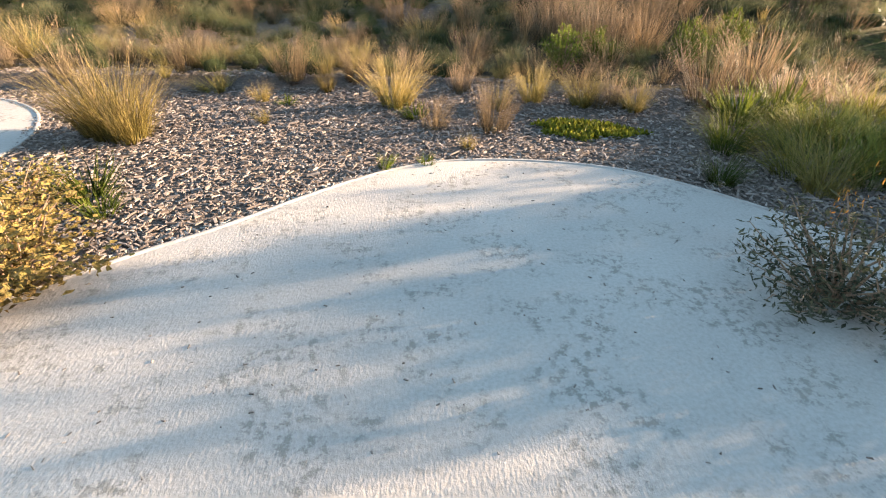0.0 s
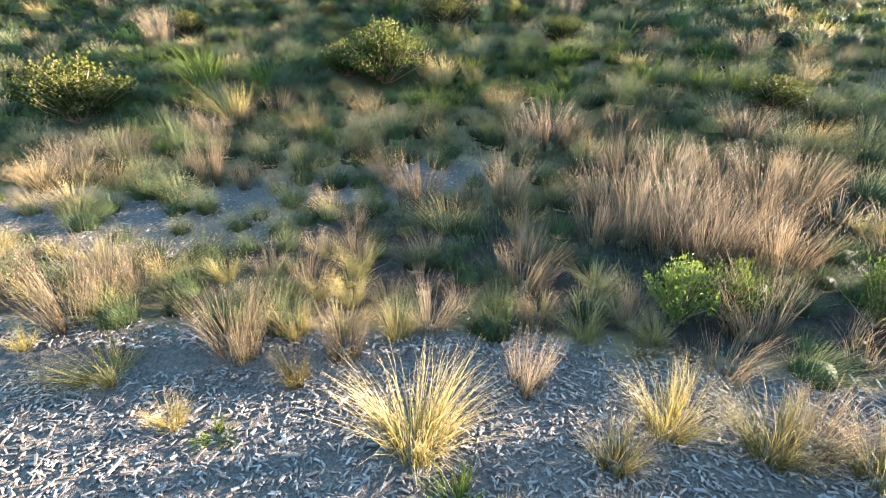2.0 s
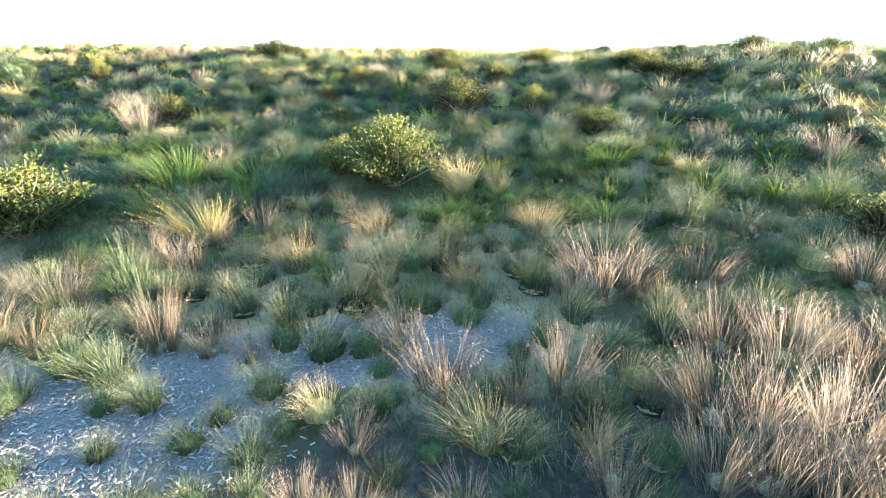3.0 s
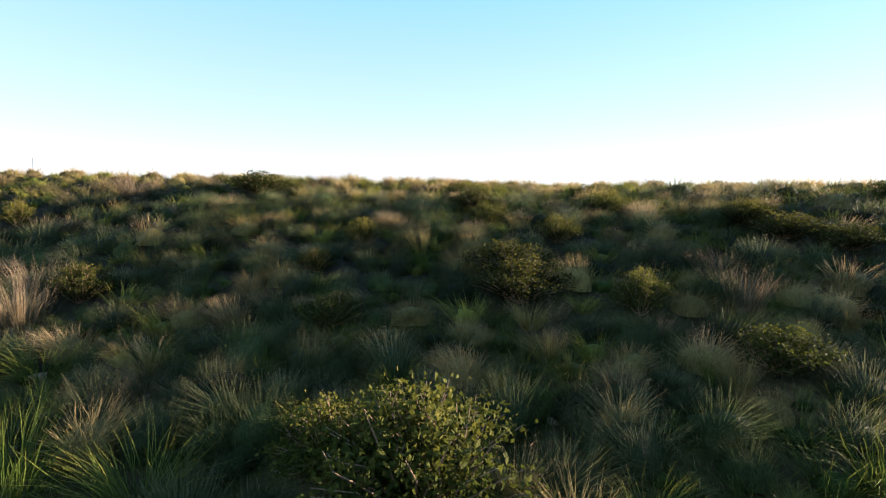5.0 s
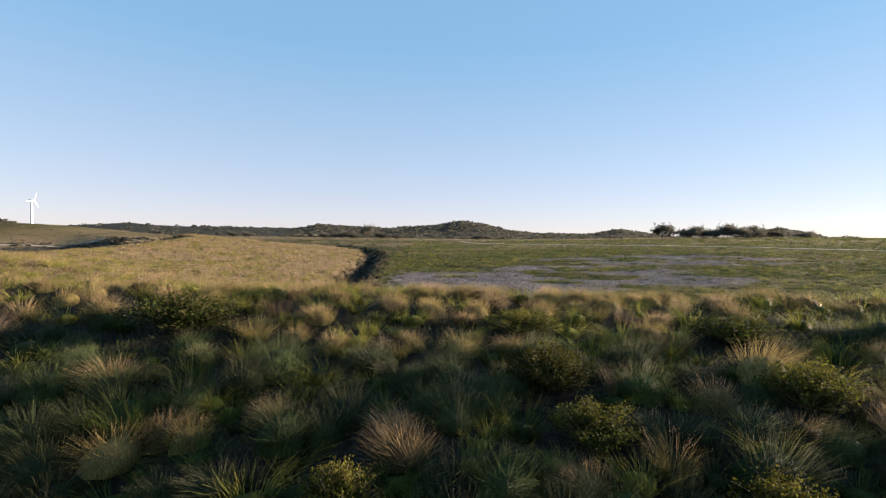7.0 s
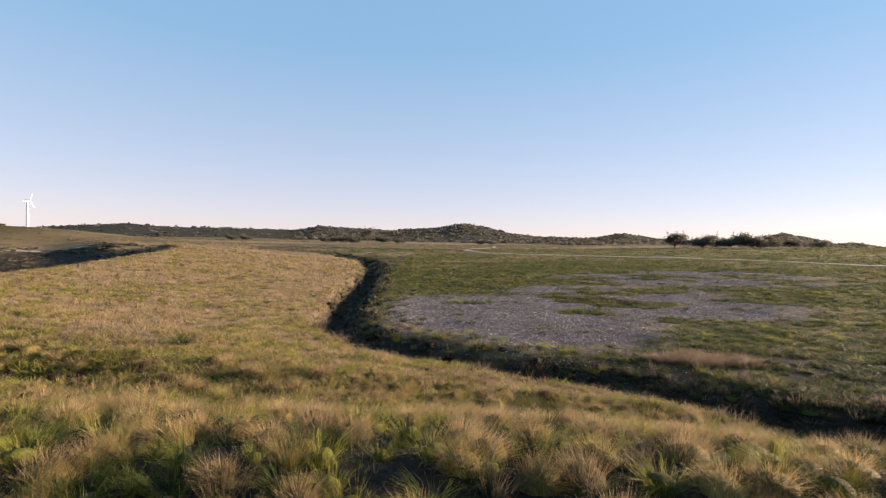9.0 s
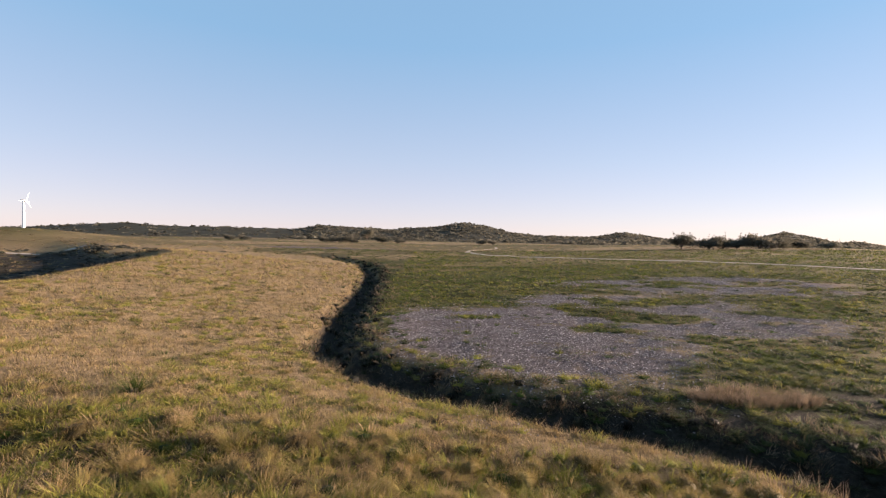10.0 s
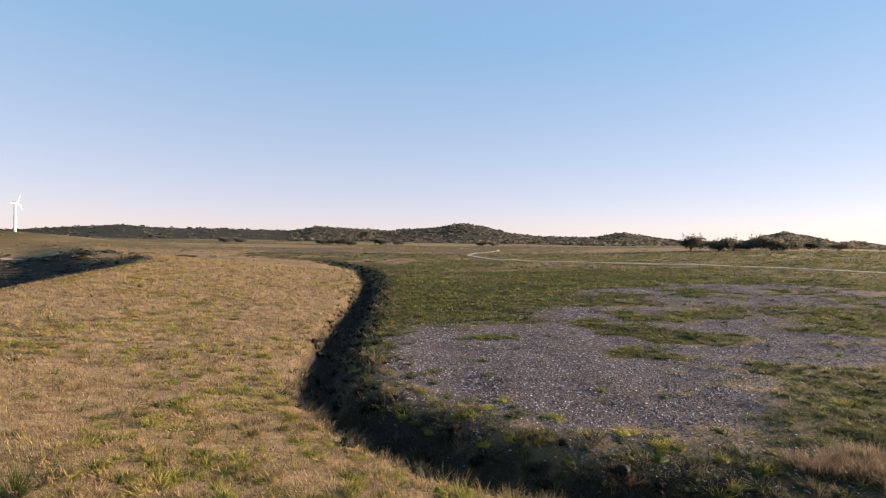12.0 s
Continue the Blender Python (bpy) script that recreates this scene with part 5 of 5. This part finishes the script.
# ---- wood chips, gravel ----
def chip(r, n, long, wide, thick):
    """n flat splinters with sloping ends, lying about."""
    ln, w, h = r.uniform(*long, n), r.uniform(*wide, n), r.uniform(*thick, n)
    az, tip_up, roll = r.uniform(0, 6.28, n), r.normal(0, 0.15, n), r.normal(0, 0.2, n)
    unit = np.array([(-1, -1, 0), (1, -0.6, 0), (1, 0.7, 0), (-1, 1, 0), (-0.8, -0.9, 1), (0.85, -0.5, 1), (0.9, 0.6, 1), (-0.9, 0.8, 1)], float)
    v = unit[None] * np.stack([ln / 2, w / 2, h], 1)[:, None, :]
    v[:, :, 2] += v[:, :, 0] * np.tan(tip_up)[:, None] + v[:, :, 1] * np.tan(roll)[:, None]
    c, s = np.cos(az)[:, None], np.sin(az)[:, None]
    v = np.stack([v[:, :, 0] * c - v[:, :, 1] * s, v[:, :, 0] * s + v[:, :, 1] * c, v[:, :, 2]], 2)
    one = np.array([(4, 5, 6), (4, 6, 7), (0, 1, 5), (0, 5, 4), (1, 2, 6), (1, 6, 5), (2, 3, 7), (2, 7, 6), (3, 0, 4), (3, 4, 7)])
    return v, one


def inside(x, y, edge):
    """Whether a place lies on the path's side of its edge line."""
    e = np.array(edge)
    return (y < np.interp(x, e[:, 0], e[:, 1])) & (x > e[0, 0]) & (x < e[-1, 0])


def mulch():
    r = np.random.default_rng(55)
    n = 80000
    x, y = r.uniform(-4.6, 3.6, n), 1.4 + 6.2 * r.uniform(0, 1, n) ** 1.3
    ok = (r.uniform(0, 1, n) < zones(x, y)["mulch"] * (1 - 0.5 * sstep(4, 7, y))) & ~inside(x, y, PAD_EDGE) & ~((x < -2.7) & (y < np.interp(x, [-7.5, -4.6, -3.7, -3.09, -2.68], [4.4, 4.25, 4.06, 3.69, 2.9])))
    x, y = x[ok], y[ok]
    z = ground_height(x, y)
    v, one = chip(r, len(x), (0.010, 0.050), (0.005, 0.014), (0.002, 0.007))
    v += np.stack([x, y, z + r.uniform(0, 0.012, len(x))], 1)[:, None, :]
    me = mesh_of("mulch", v.reshape(-1, 3), (one[None] + (np.arange(len(x)) * 8)[:, None, None]).reshape(-1, 3), CHIP, flat=True)
    bed = tagged(new("mulch", me), "bed of weathered grey-brown wood chips", "mulch", kind="stuff")
    v, one = chip(r, 12, (0.035, 0.085), (0.008, 0.018), (0.005, 0.011))
    big = [mesh_of("wood_chip", v[k], one, CHIP, flat=True) for k in range(12)]
    placed = 0
    while placed < 290:
        x, y = r.uniform(-3, 2.2), r.uniform(1.8, 4.4)
        if inside(np.array([x]), np.array([y]), PAD_EDGE)[0] or x < -2.6:
            continue
        ob = hold("wood_chip", big[placed % 12], bed)
        ob.location, ob.rotation_euler = (x, y, ground_at(x, y) + 0.012), (0, 0, r.uniform(0, 6.28))
        placed += 1
    # pale crumbs of mortar along the slab's edge
    edge = np.array(smooth_line(PAD_EDGE))[:, :2]
    pick = r.integers(8, 60, 420)
    at = edge[pick] + (edge[pick + 1] - edge[pick]) * r.uniform(0, 1, (420, 1)) + np.stack([-r.uniform(-0.01, 0.07, 420), r.uniform(-0.01, 0.05, 420)], 1)
    v, one = chip(r, 420, (0.008, 0.03), (0.006, 0.02), (0.004, 0.014))
    v += np.stack([at[:, 0], at[:, 1], np.full(420, 0.016)], 1)[:, None, :]
    me = mesh_of("rubble", v.reshape(-1, 3), (one[None] + (np.arange(420) * 8)[:, None, None]).reshape(-1, 3), CONCRETE, flat=True)
    tagged(new("rubble", me), "pale crumbs of concrete along the slab's edge", "rubble", kind="stuff")
    # litter blown onto the slab
    n = 420
    x, y = r.uniform(-2.2, 2.2, n), r.uniform(0.2, 2.75, n)
    near = inside(x, y, PAD_EDGE)
    x, y = x[near], y[near]
    v, one = chip(r, len(x), (0.004, 0.018), (0.002, 0.007), (0.001, 0.004))
    v += np.stack([x, y, np.full(len(x), 0.031)], 1)[:, None, :]
    me = mesh_of("litter", v.reshape(-1, 3), (one[None] + (np.arange(len(x)) * 8)[:, None, None]).reshape(-1, 3), CHIP, flat=True)
    tagged(new("litter", me), "bits of leaf and bark litter on concrete", "litter", kind="stuff")


mulch()


def gravel():
    r = np.random.default_rng(66)
    n = 240000
    y = 25 + 32 * r.uniform(0, 1, n) ** 1.5
    x = r.uniform(-8, 24, n)
    ok = r.uniform(0, 1, n) < zones(x, y)["gravel"]
    x, y = x[ok], y[ok]
    n = len(x)
    # three-sided stones with an off-centre top
    az, size, high = r.uniform(0, 6.28, n), r.uniform(0.018, 0.05, n) * (1 + (y - 27) / 30), r.uniform(0.008, 0.024, n)
    ring = [np.stack([np.cos(az + k), np.sin(az + k), 0 * az], 1) * (size * r.uniform(0.5, 1.0, n))[:, None] for k in (0.0, 2.1, 4.2)]
    top = np.stack([r.normal(0, 0.3, n) * size, r.normal(0, 0.3, n) * size, high], 1)
    v = np.stack([*ring, top], 1) + np.stack([x, y, ground_height(x, y)], 1)[:, None, :]
    one = np.array([(0, 1, 3), (1, 2, 3), (2, 0, 3)])
    me = mesh_of("gravel", v.reshape(-1, 3), (one[None] + (np.arange(n) * 4)[:, None, None]).reshape(-1, 3), SHELL, flat=True)
    tagged(new("gravel", me), "pale purplish gravel scattered over bare ground", "gravel", kind="stuff")


gravel()


# ---- moss ----
def moss(x, y, rx, ry, turn):
    r = np.random.default_rng(77)
    pts = []
    for _ in range(2600):
        a, q = r.uniform(0, 6.28), math.sqrt(r.uniform())
        q *= 0.75 + 0.25 * math.sin(3 * a + 1) * 0.6 + 0.1 * math.sin(7 * a)
        u, w = rx * q * math.cos(a), ry * q * math.sin(a)
        px, py = x + u * math.cos(turn) - w * math.sin(turn), y + u * math.sin(turn) + w * math.cos(turn)
        pts.append((px, py, ground_at(px, py) + 0.05 * (1 - q) * r.uniform(0.4, 1.0)))
    v, tri = leaves(r, np.array(pts), 0.036, 1.8, 0.5)
    me = mesh_of("ground_cover", v, tri, CREEPER, r.uniform(0.2, 0.9, len(pts)).repeat(5), np.full(len(v), 0.3))
    tagged(new("ground_cover", me), "low mat of yellow-green creeping plant in the mulch", "ground cover", kind="stuff")


moss(1.02, 3.37, 0.46, 0.22, -0.22)


# ---- trees, woods, wind turbine ----
def tree(seed, spread, tall, clear, label):
    r = np.random.default_rng(seed)
    root = new("tree")
    bm, ends = bmesh.new(), []
    fork = np.array([0, 0, clear])
    tube(bm, [(0, 0, -0.2), tuple(fork * 0.6 + (0.05, 0.02, 0)), tuple(fork)], (0.16 * tall / 3, 0.12 * tall / 3, 0.10 * tall / 3), 7)
    for k in range(9):
        az, reach = k * 2.4 + r.uniform(-0.3, 0.3), spread * r.uniform(0.3, 0.85)
        end = np.array([math.cos(az) * reach, math.sin(az) * reach, clear + (tall - clear) * r.uniform(0.35, 0.9)])
        midway = (fork + end) / 2 + r.normal(0, 0.12, 3) + (0, 0, 0.15)
        tube(bm, [fork, midway, end], (0.07 * tall / 3, 0.045 * tall / 3, 0.012 * tall / 3), 5)
        ends += [end, midway * 0.3 + end * 0.7]
    part("trunk", bm, BARK, root, "dark forked trunk and limbs")
    centres, tips = [], []
    for e in ends:
        for _ in range(11):
            c = e + r.normal(0, (0.21 * spread, 0.21 * spread, 0.09 * tall), 3)
            for _ in range(12):
                q = c + r.normal(0, 0.08 * spread, 3)
                if q[2] > clear * 0.45:
                    centres.append(q)
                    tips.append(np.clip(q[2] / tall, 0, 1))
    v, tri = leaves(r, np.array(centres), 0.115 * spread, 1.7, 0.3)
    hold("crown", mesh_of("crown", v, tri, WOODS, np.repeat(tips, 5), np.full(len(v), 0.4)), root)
    return tagged(root, label, "tree", "trees on the plain")


def plant(ob, x, y, size=1.0):
    ob.matrix_basis = Matrix.LocRotScale((x, y, ground_at(x, y)), Euler((0, 0, x)), (size, size, size))


LONE = tree(5, 2.1, 2.7, 0.35, "dark round-crowned coastal tree standing on the plain")
plant(LONE, 37.7, 97, 0.95)
LOW = tree(6, 2.0, 1.9, 0.06, "low dark spreading bush tree at the plain's edge")
plant(LOW, 43.5, 99, 1.2)
for x, y, size in ((47, 101, 0.85), (50, 102, 0.9), (53.5, 101, 1.1), (57, 103, 1.0), (61, 106, 0.7), (66, 109, 0.75), (75, 113, 0.7), (-32, 165, 1.0), (-36, 168, 0.9), (-29, 160, 0.7), (-22, 175, 1.0), (-17, 180, 0.8),
                   (-40, 172, 0.8), (12, 190, 0.8), (16, 192, 0.7), (-66, 172, 0.8), (-72, 175, 0.8)):
    copy_thing(LOW, Matrix()).matrix_basis = Matrix.LocRotScale((x, y, ground_at(x, y)), Euler((0, 0, x)), (size * 1.3, size * 1.3, size * 1.25))
copy_thing(LONE, Matrix()).matrix_basis = Matrix.LocRotScale((-40, 258, ground_at(-40, 258)), Euler((0, 0, 1)), (2.0, 2.0, 2.4))


def clump(r, n):
    c = r.normal(0, 1, (n, 3))
    c *= (r.uniform(0.4, 1.0, n) / np.linalg.norm(c, axis=1))[:, None]
    c[:, 2] = np.abs(c[:, 2]) * 0.9
    v, tri = leaves(r, c, 0.7, 1.3, 0.2)
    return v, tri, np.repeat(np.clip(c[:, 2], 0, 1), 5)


def woods():
    r = np.random.default_rng(88)
    shapes = [clump(r, 11) for _ in range(4)]
    n = 13000
    y = 235 + 480 * r.uniform(0, 1, n) ** 1.5
    x = (r.uniform(0, 1, n) - 0.5) * 2.3 * y
    edge = fbm(x * 0.012, y * 0.012, 71)
    dense = fbm(x * 0.03, y * 0.03, 72)
    keep = (y > 215 + 130 * edge) & (dense + r.uniform(-0.15, 0.15, n) > 0.38 - 0.2 * sstep(300, 420, y)) & ((x / y > -0.30) | (r.uniform(0, 1, n) < 0.12))
    x, y, edge = x[keep], y[keep], edge[keep]
    size = r.uniform(0.9, 2.1, len(x)) * (1 + y / 700)
    places = np.stack([x, y, ground_height(x, y) - 0.3, r.uniform(0, 6.28, len(x)), size * 1.3, size * 0.62], 1)
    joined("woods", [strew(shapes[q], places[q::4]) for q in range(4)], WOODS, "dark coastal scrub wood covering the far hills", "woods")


woods()


# dark scrub on the rim of the hollow and on the far mound
def rim():
    r = np.random.default_rng(99)
    shapes = [clump(r, 60) for _ in range(3)]
    places = []
    for _ in range(70):
        u = r.uniform()
        x, y = -70 + 40 * u + r.normal(0, 1.5), 88 - 12 * u + r.normal(0, 1.5)
        places.append((x, y, ground_at(x, y) - 0.1, r.uniform(0, 6), r.uniform(0.3, 0.9), r.uniform(0.15, 0.4)))
    for _ in range(90):
        x, y = -98 + r.normal(0, 6), 104 + r.normal(0, 5)
        places.append((x, y, ground_at(x, y) - 0.1, r.uniform(0, 6), r.uniform(0.5, 1.3), r.uniform(0.4, 0.9)))
    # grass in a dark colour that stands for the ridge's shade on the floor
    floor = []
    for _ in range(1500):
        x, y = r.uniform(-58, -21), r.uniform(34, 88)
        if x < np.interp(y, [38, 55, 60, 70, 85], [-21, -24, -28, -37, -51]):
            floor.append((x, y, ground_at(x, y) - 0.03, r.uniform(0, 6), r.uniform(0.7, 1.3), r.uniform(0.2, 0.45)))
    tufts = [mound(r, 30, 1, 0.06, 0.32, 0.9, (-0.2, 0.0), None) for _ in range(3)]
    joined("hollow_grass", [strew(tufts[q], floor[q::3]) for q in range(3)], RUSH, "coarse grass on the floor of the hollow, coloured dark for its shade", "grass")
    joined("scrub", [strew(shapes[q], places[q::3]) for q in range(3)], WOODS, "dark low scrub along the rim of the hollow", "scrub")


rim()


def wind_turbine(x, y, tall, reach, facing, spin):
    """A slim tower with a nacelle and three tapering blades at rest; facing and spin in degrees."""
    root = new("wind_turbine")
    bm = bmesh.new()
    tube(bm, [(0, 0, -0.5), (0, 0, tall * 0.5), (0, 0, tall)], (0.62, 0.52, 0.40), 16)
    part("tower", bm, PAINT, root, "white tapered tower")
    bm = bmesh.new()
    tube(bm, [(0, 0, -0.4), (0, 0, 0.25), (0, 0, 0.32)], (0.95, 0.95, 0.8), 16)
    part("base", bm, GREY, root)
    turn = Matrix.Rotation(radians(facing), 4, "Z")
    bm = bmesh.new()
    bmesh.ops.create_cube(bm, size=1.0, matrix=turn @ Matrix.LocRotScale((0, 0.25, tall + 0.3), None, (0.75, 2.1, 0.8)))
    bmesh.ops.bevel(bm, geom=bm.edges[:], offset=0.2, segments=3, affect="EDGES")
    part("nacelle", bm, PAINT, root)
    hub = turn @ Vector((0, -1.2, tall + 0.3))
    bm = bmesh.new()
    axis = turn @ Vector((0, -1, 0))
    tube(bm, [hub - axis * 0.5, hub, hub + axis * 0.35], (0.36, 0.36, 0.12), 10)
    part("hub", bm, PAINT, root)
    for k in range(3):
        a = radians(spin + 120 * k)
        out = turn @ Vector((math.sin(a), 0, math.cos(a)))
        chord = turn @ Vector((math.cos(a), 0.35, -math.sin(a)))
        bm = bmesh.new()
        rings = []
        for u, w in ((0.03, 0.12), (0.12, 0.18), (0.25, 0.26), (0.6, 0.17), (0.92, 0.09), (1.0, 0.03)):
            c = hub + out * (reach * u)
            rings.append([bm.verts.new(c + chord * (w * q) + axis * (w * 0.22 * e)) for q, e in ((-1, 0), (-0.3, 1), (1, 0), (-0.3, -1))])
        for p, q in zip(rings, rings[1:]):
            for e in range(4):
                bm.faces.new((p[e], p[(e + 1) % 4], q[(e + 1) % 4], q[e]))
        bm.faces.new(rings[-1])
        bm.faces.new(rings[0][::-1])
        bmesh.ops.recalc_face_normals(bm, faces=bm.faces[:])
        part("blade", bm, PAINT, root)
    root.location = (x, y, ground_at(x, y))
    return tagged(root, "small white wind turbine with three blades on the skyline", "wind turbine")


wind_turbine(-176, 217, 14.0, 3.7, 88.0, 262.0)
